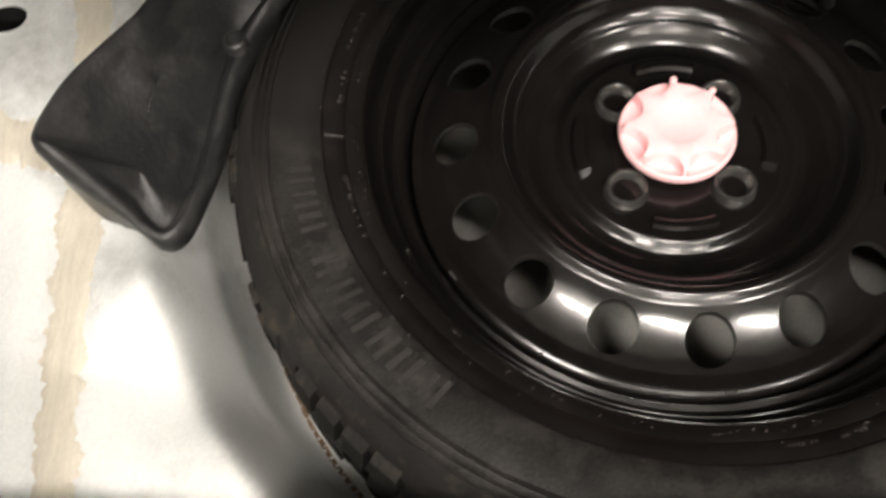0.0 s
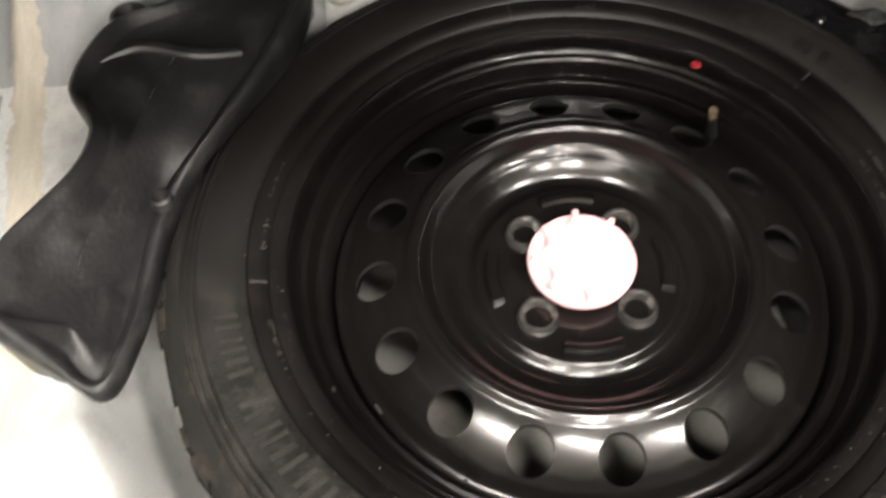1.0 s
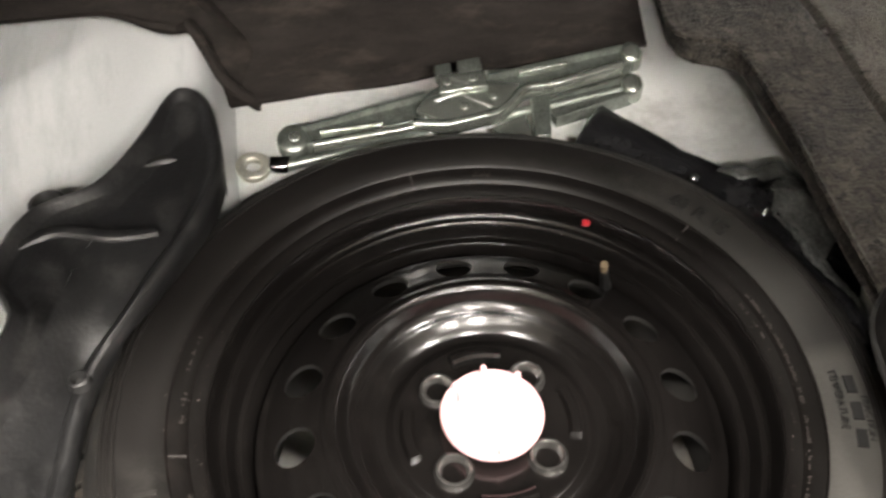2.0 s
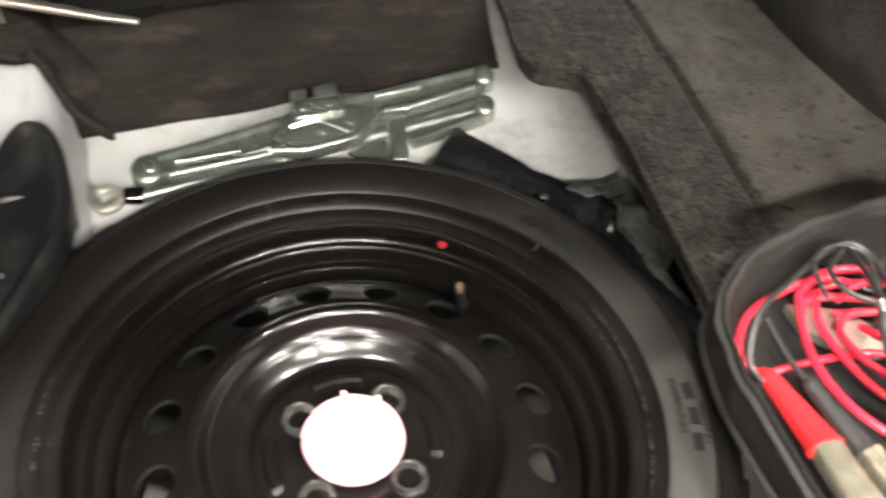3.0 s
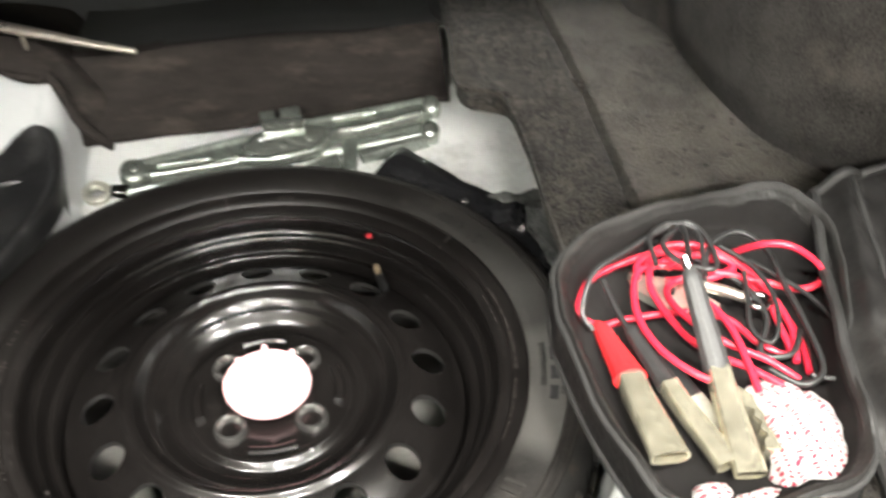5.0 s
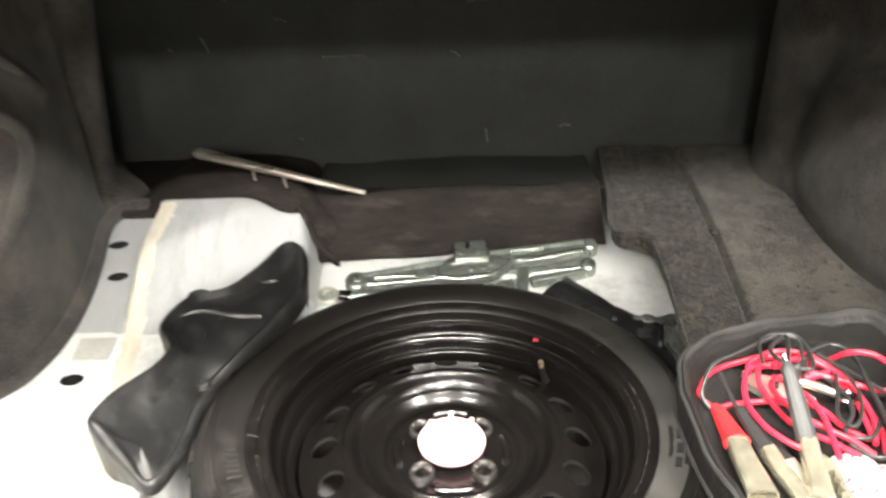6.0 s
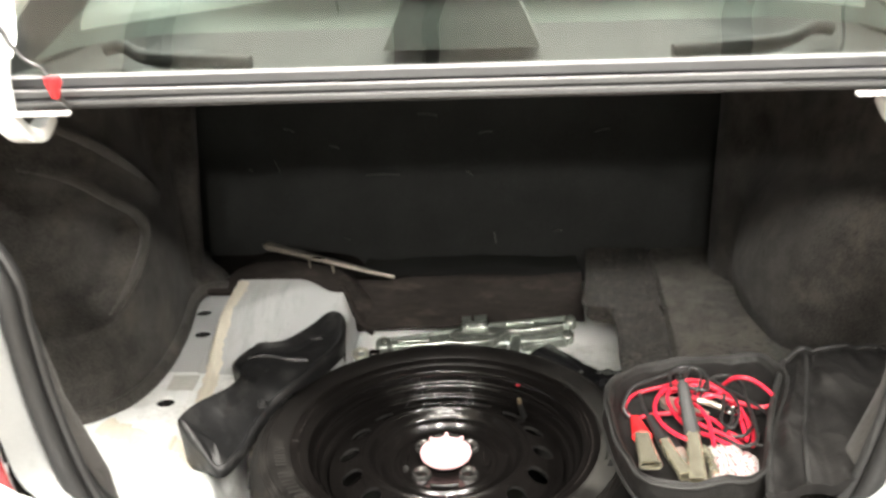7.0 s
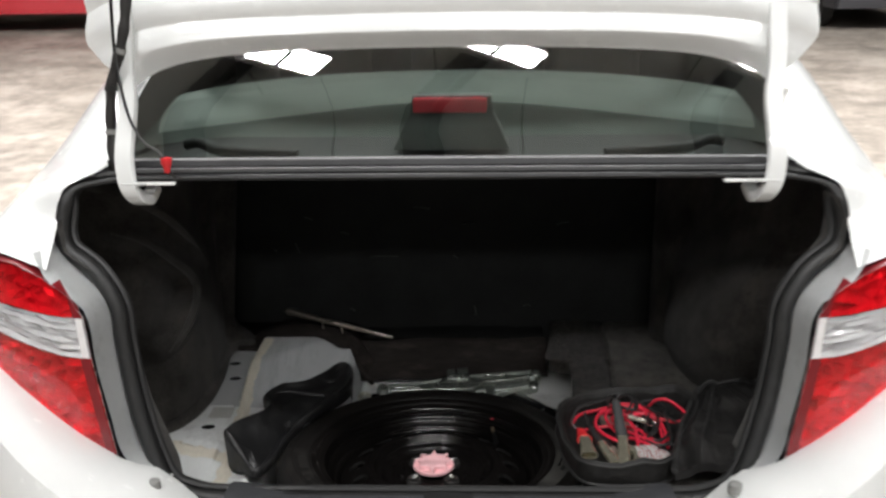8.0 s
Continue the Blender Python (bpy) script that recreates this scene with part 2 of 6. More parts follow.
CHROME = mat("chrome", (0.75, 0.75, 0.75), 0.12, 1.0, var=0.05, bump=0.0)
PALE_CLAMP = mat("pale_clamp_steel", (0.62, 0.61, 0.53), 0.34, 0.8, var=0.2, dirt=(0.25, 0.22, 0.15), dirt_amount=0.2, dirt_scale=60)


def knit(name):
    """White knitting with rows of red flecks."""
    m = mat(name, (0.40, 0.385, 0.375), 0.9, var=0.12, scale=80, fine=900, bump=0.8, dist=0.001)
    nt = m.node_tree
    b = nt.nodes["Principled BSDF"]
    old = b.inputs["Base Color"].links[0].from_socket
    tc = nt.nodes.new("ShaderNodeTexCoord")
    rows = []
    for axis, sc in (("X", 40.0), ("Y", 74.0)):
        w = nt.nodes.new("ShaderNodeTexWave")
        w.bands_direction = axis
        w.inputs["Scale"].default_value = sc
        w.inputs["Distortion"].default_value = 11.0
        w.inputs["Detail Scale"].default_value = 0.9
        nt.links.new(tc.outputs["Object"], w.inputs["Vector"])
        rows.append(w.outputs["Fac"])
    mul = nt.nodes.new("ShaderNodeMath")
    mul.operation = "MULTIPLY"
    nt.links.new(rows[0], mul.inputs[0])
    nt.links.new(rows[1], mul.inputs[1])
    mr = nt.nodes.new("ShaderNodeMapRange")
    mr.inputs[1].default_value, mr.inputs[2].default_value = 0.36, 0.58
    nt.links.new(mul.outputs[0], mr.inputs[0])
    mx = nt.nodes.new("ShaderNodeMix")
    mx.data_type = "RGBA"
    mx.inputs[7].default_value = (0.26, 0.02, 0.04, 1)
    nt.links.new(mr.outputs[0], mx.inputs[0])
    nt.links.new(old, mx.inputs[6])
    nt.links.new(mx.outputs[2], b.inputs["Base Color"])
    return m


GLOVE = knit("white_knit_with_red")
SEAL = mat("rubber_door_seal", (0.019, 0.019, 0.019), 0.5, var=0.2, scale=30, bump=0.15,
           dirt=(0.07, 0.07, 0.07), dirt_amount=0.25)
STRIP = mat("grey_rubber_strip", (0.047, 0.047, 0.0485), 0.45, var=0.12, bump=0.05)
SCUFF = mat("grey_scuff_plate", (0.045, 0.046, 0.05), 0.55, var=0.2, bump=0.3)
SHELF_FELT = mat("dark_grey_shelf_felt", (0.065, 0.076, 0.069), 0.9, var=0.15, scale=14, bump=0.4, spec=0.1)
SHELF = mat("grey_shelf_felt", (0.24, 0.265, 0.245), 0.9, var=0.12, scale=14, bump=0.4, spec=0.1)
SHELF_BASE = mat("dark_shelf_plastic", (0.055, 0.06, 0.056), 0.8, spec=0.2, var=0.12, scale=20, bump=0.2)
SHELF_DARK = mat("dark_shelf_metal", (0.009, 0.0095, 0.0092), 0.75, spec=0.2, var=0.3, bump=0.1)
LENS_RED = see_through("red_lamp_lens", (0.96, 0.008, 0.016), 0.03)
TAG_WHITE = mat("white_woven_tag", (0.75, 0.74, 0.72), 0.8, var=0.08, bump=0.3)
LENS_CLEAR = see_through("clear_lamp_lens", (0.97, 0.97, 0.97), 0.05)
LAMP_EDGE = mat("dark_red_lamp_edge", (0.18, 0.006, 0.01), 0.3, var=0.1, coat=0.4)
LAMP_EDGE_PALE = mat("pale_lamp_edge", (0.80, 0.78, 0.78), 0.3, var=0.08, coat=0.4)
BRAKE_RED = mat("brake_lamp_red", (0.62, 0.03, 0.05), 0.25, var=0.2, coat=0.4)
REFLECTOR = mat("lamp_reflector", (0.93, 0.93, 0.93), 0.14, 0.50, var=0.25, scale=30, bump=0.2)
REFLECTOR_BRIGHT = mat("chromed_reflector", (0.95, 0.95, 0.95), 0.12, 0.55, var=0.12, scale=30, bump=0.1)
GLASS = see_through("tinted_rear_glass", (0.64, 0.72, 0.68), 0.06, 0.01)
LOOM = mat("loom_tape", (0.018, 0.016, 0.015), 0.6, var=0.4, scale=120, bump=0.6, dist=0.001)
PLUG = mat("grey_plug", (0.25, 0.25, 0.24), 0.5, var=0.2)
FILM = mat("black_plastic_film", (0.012, 0.012, 0.013), 0.17, var=0.3, bump=0.2, dist=0.001,
           dirt=(0.07, 0.07, 0.07), dirt_amount=0.2)
FILM_GREY = mat("smoky_plastic_film", (0.11, 0.115, 0.11), 0.2, var=0.7, scale=26, bump=0.3, dist=0.002, dirt=(0.02, 0.02, 0.02), dirt_amount=0.5, dirt_scale=22, stretch=(1, 0.4, 1), spin=-40)
HOLE = mat("dark_cavity", (0.01, 0.01, 0.01), 0.9, var=0.1, bump=0.0)
CONCRETE = mat("stained_concrete", (0.235, 0.205, 0.175), 0.50, var=0.4, scale=1.8, fine=9, bump=0.2, dist=0.002,
               dirt=(0.47, 0.42, 0.37), dirt_amount=0.42, dirt_scale=1.5)
WALLPAINT = mat("hall_wall_paint", (0.55, 0.55, 0.53), 0.8, var=0.1, scale=0.7, fine=30, bump=0.1)
ROOFING = mat("roof_sheet", (0.50, 0.52, 0.51), 0.6, var=0.15, scale=0.8, fine=30, bump=0.1)
BEAM = mat("roof_beam_paint", (0.07, 0.07, 0.07), 0.6, var=0.2)
RED_CAR = mat("red_car_paint", (0.40, 0.02, 0.03), 0.2, var=0.05, bump=0.0, coat=0.6)
DARK_CAR = mat("dark_car_paint", (0.03, 0.03, 0.035), 0.2, var=0.05, bump=0.0, coat=0.6)
CAR_GLASS = mat("dark_car_glass", (0.02, 0.022, 0.025), 0.05, var=0.05, bump=0.0)
ALLOY = mat("alloy_rim", (0.6, 0.6, 0.6), 0.3, 0.9, var=0.1)

# ---- building helpers ----
BASE = {}


def thing(name, base=(0, 0, 0), label="", category="", group="", kind="", m=None, off=(0, 0, 0)):
    """A top-level thing: an Empty at its base, given in the car's own axes and set off from there by off."""
    ob = new(name)
    ob.empty_display_size = 0.02
    ob.matrix_world = (CAR if m is None else m) @ Matrix.Translation(Vector(base) + Vector(off))
    BASE[ob.name] = Vector(base)
    return tagged(ob, label, category, group, kind)


def part(name, bm, material, parent, label="", smooth=40, kind=""):
    """Links a bmesh, in the car's own axes, as one mesh under a thing or under a part."""
    base = BASE[parent.name]
    bmesh.ops.translate(bm, verts=bm.verts, vec=-base)
    bmesh.ops.recalc_face_normals(bm, faces=bm.faces)
    me = bpy.data.meshes.new(name)
    bm.to_mesh(me)
    bm.free()
    for one in (material if isinstance(material, (list, tuple)) else [material]):
        me.materials.append(one)
    if smooth:
        me.shade_smooth()
        me.set_sharp_from_angle(angle=radians(smooth))
    ob = new(name, me)
    ob.parent = parent
    BASE[ob.name] = base
    return tagged(ob, label=label, kind=kind)


def sstep(a, b, x):
    t = min(1.0, max(0.0, (x - a) / (b - a)))
    return t * t * (3 - 2 * t)


def lerp_table(table, x):
    """Linear look-up in a short table of (x, value), ascending in x."""
    if x <= table[0][0]:
        return table[0][1]
    for (x0, v0), (x1, v1) in zip(table, table[1:]):
        if x <= x1:
            return v0 + (v1 - v0) * (x - x0) / (x1 - x0)
    return table[-1][1]


def spline(pts, closed=False, n=6):
    """Catmull-Rom points through pts."""
    pts = [Vector(p) for p in pts]
    count, out = len(pts), []
    for i in range(count if closed else count - 1):
        if closed:
            a, b, c, d = pts[i - 1], pts[i], pts[(i + 1) % count], pts[(i + 2) % count]
        else:
            a, b, c, d = pts[max(i - 1, 0)], pts[i], pts[i + 1], pts[min(i + 2, count - 1)]
        for k in range(n):
            t = k / n
            out.append(0.5 * (2 * b + (c - a) * t + (2 * a - 5 * b + 4 * c - d) * t * t + (3 * b - a - 3 * c + d) * t ** 3))
    if not closed:
        out.append(pts[-1])
    return out


def bridge(bm, rings, closed=True, cap_a=False, cap_b=False, slot=0, loop=False):
    """Faces between successive rings of vertices."""
    vs = [[bm.verts.new(p) for p in ring] for ring in rings]
    pairs = list(zip(vs, vs[1:])) + ([(vs[-1], vs[0])] if loop else [])
    for a, b in pairs:
        m = len(a)
        for i in range(m if closed else m - 1):
            j = (i + 1) % m
            f = bm.faces.new((a[i], a[j], b[j], b[i]))
            f.material_index = slot
    if cap_a:
        bm.faces.new(vs[0][::-1])
    if cap_b:
        bm.faces.new(vs[-1])
    return vs


def tube(bm, pts, r, sides=8, closed=False, caps=True, squash=1.0):
    """A round bar along pts; r is a number or a function of 0..1."""
    pts = [Vector(p) for p in pts]
    count, rings = len(pts), []
    up = Vector((0.13, 0.21, 0.97))
    for i, p in enumerate(pts):
        if closed:
            d = pts[(i + 1) % count] - pts[i - 1]
        else:
            d = pts[min(i + 1, count - 1)] - pts[max(i - 1, 0)]
        d.normalize()
        side = d.cross(up)
        if side.length < 1e-3:
            side = d.cross(Vector((1, 0, 0)))
        side.normalize()
        up = side.cross(d).normalized()
        rad = r(i / max(1, count - 1)) if callable(r) else r
        rings.append([p + side * (rad * math.cos(k * math.tau / sides)) + up * (rad * squash * math.sin(k * math.tau / sides))
                      for k in range(sides)])
    bridge(bm, rings, True, caps and not closed, caps and not closed, loop=closed)


def revolve(bm, profile, n=96, slot=0, centre=(0, 0, 0), closed=False):
    """Turns a profile of (r, z) round the vertical through centre."""
    c = Vector(centre)
    rings = [[c + Vector((r * math.cos(k * math.tau / n), r * math.sin(k * math.tau / n), z)) for k in range(n)] for r, z in profile]
    return bridge(bm, rings, slot=slot, loop=closed)


def box(bm, centre, size, bevel=0.0, turn=None, seg=2):
    """A box with rounded edges; turn is a rotation matrix."""
    m = Matrix.Translation(centre) @ (turn.to_4x4() if turn else Matrix()) @ Matrix.Diagonal((*size, 1))
    made = bmesh.ops.create_cube(bm, size=1.0, matrix=m)
    if bevel:
        edges = list({e for v in made["verts"] for e in v.link_edges})
        bmesh.ops.bevel(bm, geom=edges, offset=bevel, segments=seg, affect="EDGES", profile=0.5)


def cylinder(bm, a, b, r, sides=16, r2=None):
    a, b = Vector(a), Vector(b)
    tube(bm, [a, b], (lambda t: r + (r2 - r) * t) if r2 is not None else r, sides)


def sheet(bm, nu, nv, at, slot=0, thick=None):
    """A grid at(u, v), u and v in 0..1; thick: a vector or a function that gives the back side."""
    def layer(shift):
        return [[bm.verts.new(Vector(at(i / nu, j / nv)) + shift) for j in range(nv + 1)] for i in range(nu + 1)]

    def faces(vs):
        for i in range(nu):
            for j in range(nv):
                f = bm.faces.new((vs[i][j], vs[i + 1][j], vs[i + 1][j + 1], vs[i][j + 1]))
                f.material_index = slot
    front = layer(Vector((0, 0, 0)))
    faces(front)
    if thick is not None:
        back = layer(Vector(thick))
        faces(back)
        rim = ([(i, 0) for i in range(nu)] + [(nu, j) for j in range(nv)] + [(i, nv) for i in range(nu, 0, -1)] + [(0, j) for j in range(nv, 0, -1)])
        for (i, j), (k, l) in zip(rim, rim[1:] + rim[:1]):
            bm.faces.new((front[i][j], front[k][l], back[k][l], back[i][j]))
    return front


def mirror_x(p):
    return Vector((2 * CX - p[0], p[1], p[2]))


def jitter(x, y, z, s, amount):
    return amount * noise.noise(Vector((x, y, z)) * s)


# ---- the hall ----


def flat(name, x0, x1, y0, y1, z, material, label, thick=-0.1):
    bm = bmesh.new()
    box(bm, ((x0 + x1) / 2, (y0 + y1) / 2, z + thick / 2), (x1 - x0, y1 - y0, abs(thick)))
    me = bpy.data.meshes.new(name)
    bm.to_mesh(me)
    bm.free()
    me.materials.append(material)
    return tagged(new(name, me), label, name.split("_")[0], kind="structure")


flat("floor", -30, 30, -14, 36, GROUND, CONCRETE, "stained brown-grey concrete floor of a large hall")
flat("ceiling", -30, 30, -14, 36, 6.6, ROOFING, "grey sheet-metal roof of the hall", 0.1)
for nm, x0, x1, y0, y1 in (("wall_north", -30, 30, 36, 36.2), ("wall_south", -30, 30, -14.2, -14),
                           ("wall_east", 30, 30.2, -14, 36), ("wall_west", -30.2, -30, -14, 36)):
    flat(nm, x0, x1, y0, y1, 6.6, WALLPAINT, "plain painted wall closing the hall", -(6.6 - GROUND))


def ceiling_light(x, y, turn):
    m = pose(x, y, LAMP_Z + 0.03, 0, 0, turn)
    ob = thing("ceiling_light", (0, 0, 0), "long white ceiling light panel under the dark roof", "ceiling light", "hall ceiling lights", m=m)
    bm = bmesh.new()
    box(bm, (0, 0, 0.05), (1.22, 0.34, 0.06), 0.01)
    part("housing", bm, WALLPAINT, ob)
    for k in (-0.2, 0.2):
        bm = bmesh.new()
        box(bm, (k, 0, -0.045), (0.045, 0.31, 0.012))
        part("cross_bar", bm, BEAM, ob)
    for k in (-1, 1):
        bm = bmesh.new()
        tube(bm, [(k * 0.5, 0, 0.08), (k * 0.5, 0, 1.25)], 0.01, 6)
        part("hanger", bm, BEAM, ob)


# the two added side lamps get housings like the rest
for lx, ly, watts in LAMPS:
    ceiling_light(lx, ly, LAMP_TURN)


def roof_beam(k):
    """A girder that runs square to the rows of lamps."""
    m = pose(0, 0, 6.3, 0, 0, 90 + LAMP_TURN) @ Matrix.Translation((8.0, k, 0))
    ob = thing("roof_beam", (0, 0, 0), "dark steel beam under the hall roof", "beam", "roof beams", m=m)
    bm = bmesh.new()
    box(bm, (0, 0, 0.15), (22, 0.2, 0.03))
    box(bm, (0, 0, -0.15), (22, 0.2, 0.03))
    box(bm, (0, 0, 0), (22, 0.03, 0.3))
    part("girder", bm, BEAM, ob)


for k in (-4.6, -2.4, -0.2, 2.0, 4.2, 6.4, 8.6):
    roof_beam(k)


def parked_car(x, y, turn, paint, label):
    """A parked hatchback in the background, standing on the floor."""
    ob = thing("parked_car", (0, 0, 0), label, "car", "cars parked in the hall", m=pose(x, y, GROUND, 0, 0, turn))
    low = [(-2.0, 0.30), (-2.05, 0.55), (-1.95, 0.85), (-1.2, 0.97), (1.5, 0.98), (1.95, 0.80), (2.02, 0.5), (1.95, 0.25)]
    bm = bmesh.new()
    rings = []
    for v, s in ((-0.84, 0.97), (-0.80, 1.0), (0.80, 1.0), (0.84, 0.97)):
        rings.append([(u * s, v, 0.25 + (h - 0.25) * s) for u, h in low])
    bridge(bm, rings, True, True, True)
    part("body", bm, paint, ob)
    bm = bmesh.new()
    rings = []
    for h, a, b, w in ((0.96, -1.0, 1.75, 0.76), (1.2, -0.6, 1.6, 0.70), (1.45, -0.2, 1.2, 0.60), (1.49, 0.0, 1.0, 0.5)):
        rings.append([(a, -w, h), (b, -w, h), (b, w, h), (a, w, h)])
    bridge(bm, rings, True, False, True)
    part("cabin", bm, CAR_GLASS, ob)
    for u in (-1.25, 1.25):
        for v in (-0.76, 0.76):
            bm = bmesh.new()
            prof = [(0.19, -0.09), (0.28, -0.1), (0.31, -0.07), (0.31, 0.07), (0.28, 0.1), (0.19, 0.09)]
            revolve(bm, prof, 40)
            bmesh.ops.rotate(bm, verts=bm.verts, cent=(0, 0, 0), matrix=Matrix.Rotation(math.pi / 2, 3, "X"))
            bmesh.ops.translate(bm, verts=bm.verts, vec=(u, v, 0.31))
            tyre = part("wheel", bm, TREAD, ob)
            bm = bmesh.new()
            for k in range(7):
                a = k * math.tau / 7
                tube(bm, [(u, v * 1.11, 0.31), (u + 0.19 * math.cos(a), v * 1.11, 0.31 + 0.19 * math.sin(a))], 0.018, 6)
            part("rim", bm, ALLOY, tyre)


parked_car(-6.4, 12.6, 8, RED_CAR, "red hatchback parked across the hall floor")
parked_car(5.6, 12.9, 90, DARK_CAR, "dark hatchback parked across the hall floor")
parked_car(8.4, 13.0, 90, DARK_CAR, "dark hatchback parked across the hall floor")

# ---- the car ----
car = thing("sedan_car", (CX, 0.0, 0.3), "white sedan seen from behind with its boot wide open", "car")


# the left of the floor falls towards the sill, and a step runs along it
SLOPE = [(-0.3, 0.668), (0.0, 0.672), (0.09, 0.680), (0.28, 0.706), (0.42, 0.712)]
SEAM = [(-0.25, -0.392), (-0.10, -0.406), (0.06, -0.419), (0.20, -0.424), (0.42, -0.419)]


def pan_z(x, y):
    """The height of the painted boot floor."""
    r = math.hypot(x, y)
    front = sstep(0.10, 0.22, y) * sstep(-0.200, -0.175, x)
    level = 0.70 - 0.046 * front
    level += (lerp_table(SLOPE, y) - 0.70) * sstep(-0.20, -0.30, x)
    level += 0.052 * sstep(-0.07, 0.06, y - 0.285 - 0.85 * (x + 0.33)) * sstep(-0.186, -0.212, x) * sstep(-0.430, -0.405, x) * (1 - 0.75 * sstep(0.402, 0.445, y))
    seam = lerp_table(SEAM, y)
    level += 0.006 * sstep(seam, seam - 0.007, x)
    level += 0.06 * sstep(-0.255, -0.31, y)
    # a pressed crease runs slantwise over the hump
    u = (x + 0.308) * 0.961 - (y - 0.202) * 0.277
    level -= 0.016 * math.exp(-((u - 0.012) / 0.028) ** 2) * sstep(0.24, 0.30, y) * sstep(-0.41, -0.38, x)
    outer = 0.352 - 0.036 * max(sstep(0.0, 0.2, y), sstep(0.05, 0.2, x))
    well = 1 - sstep(0.302, outer + 0.004, r)
    z = level + (0.50 - level) * well
    if 0.30 < r < 0.42 and x < -0.15 and y < 0.05:
        a = math.atan2(y, x)
        z += 0.013 * math.sin(a * 15 + 0.6 * math.sin(a * 7)) * sstep(0.30, 0.33, r) * (1 - sstep(0.35, 0.41, r))
    return z


def boot_floor():
    bm = bmesh.new()
    st, x0, y0, nx, ny, c = 0.005, -0.66, -0.31, 256, 184, 4
    vs = [[bm.verts.new((x0 + i * st, y0 + j * st, pan_z(x0 + i * st, y0 + j * st))) for j in range(ny + 1)] for i in range(nx + 1)]
    holes = [(-0.470, 0.360), (-0.451, 0.280), (-0.459, 0.088)]
    cut, spots = set(), []
    for hx, hy in holes:
        ci, cj = round((hx - x0) / st), round((hy - y0) / st)
        spots.append((ci, cj, hx, hy))
        cut |= {(ci + a, cj + b) for a in range(-c, c) for b in range(-c, c)}
    for i in range(nx):
        for j in range(ny):
            if (i, j) not in cut:
                bm.faces.new((vs[i][j], vs[i + 1][j], vs[i + 1][j + 1], vs[i][j + 1]))
    for ci, cj, hx, hy in spots:
        ring = ([(ci - c + k, cj - c) for k in range(2 * c)] + [(ci + c, cj - c + k) for k in range(2 * c)]
                + [(ci + c - k, cj + c) for k in range(2 * c)] + [(ci - c, cj + c - k) for k in range(2 * c)])
        hx, hy = x0 + ci * st, y0 + cj * st
        outer = [vs[i][j] for i, j in ring]
        top, low = [], []
        for v in outer:
            a = math.atan2(v.co.y - hy, v.co.x - hx)
            p = (hx + 0.0145 * math.cos(a), hy + 0.0125 * math.sin(a))
            z = pan_z(hx, hy)
            top.append(bm.verts.new((*p, z)))
            low.append(bm.verts.new((*p, z - 0.002)))
        for k in range(8 * c):
            n = (k + 1) % (8 * c)
            bm.faces.new((outer[k], outer[n], top[n], top[k]))
            bm.faces.new((top[k], top[n], low[n], low[k]))
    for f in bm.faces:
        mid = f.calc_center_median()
        # the hump at the far left takes the colour with its shade painted in
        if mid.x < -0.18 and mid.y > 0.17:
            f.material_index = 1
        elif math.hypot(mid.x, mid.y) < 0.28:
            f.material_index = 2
    part("boot_floor", bm, [PAN, PAN_SHADED, WELL], car, "white-grey painted boot floor with a round well", smooth=75)
    for ci, cj, hx, hy in spots:
        bm = bmesh.new()
        hx, hy = x0 + ci * st, y0 + cj * st
        revolve(bm, [(0.0150, pan_z(hx, hy) - 0.0022), (0.024, pan_z(hx, hy) - 0.004), (0.024, pan_z(hx, hy) - 0.06), (0.0, pan_z(hx, hy) - 0.06)], 20, centre=(hx, hy, 0))
        part("cavity", bm, HOLE, car)
    bm = bmesh.new()
    sheet(bm, 8, 8, lambda u, v: (-0.469 + u * 0.045 + 0.002 * v, 0.121 + v * 0.038, pan_z(-0.447, 0.121 + v * 0.038) + 0.0015 + jitter(u * 3, v * 3, 0, 1, 0.0006)), thick=(0, 0, -0.002))
    part("putty_patch", bm, PATCH, car)


boot_floor()


def sealer(path, half, seed):
    """A brushed strip of seam sealer with ragged edges, lying on the boot floor."""
    bm = bmesh.new()
    line = spline(path, n=40)
    rings = []
    for i, p in enumerate(line):
        d = (line[min(i + 1, len(line) - 1)] - line[max(i - 1, 0)]).normalized()
        s = Vector((d.y, -d.x, 0))
        row = []
        for k in range(7):
            w = (k / 3 - 1) * (half * 0.9 + jitter(p.x, p.y, seed + (k > 3), 60, half * 0.35) + jitter(p.x, p.y, seed + (k > 3), 260, half * 0.3))
            q = p + s * w
            row.append((q.x, q.y, pan_z(q.x, q.y) + (0.0026 if 0 < k < 6 else 0.0003)))
        rings.append(row)
    bridge(bm, rings, closed=False)
    part("seam_sealer", bm, SEALANT, car, "brushed beige seam sealer")


sealer([(-0.370, -0.245, 0), (-0.378, -0.18, 0), (-0.384, -0.10, 0), (-0.390, -0.02, 0), (-0.397, 0.06, 0), (-0.403, 0.13, 0), (-0.405, 0.20, 0), (-0.402, 0.28, 0),
        (-0.398, 0.35, 0), (-0.397, 0.395, 0)], 0.014, 1)
sealer([(-0.394, -0.012, 0), (-0.42, -0.011, 0), (-0.455, -0.005, 0), (-0.50, 0.012, 0), (-0.545, 0.032, 0)], 0.021, 9)

bm = bmesh.new()
rows = []
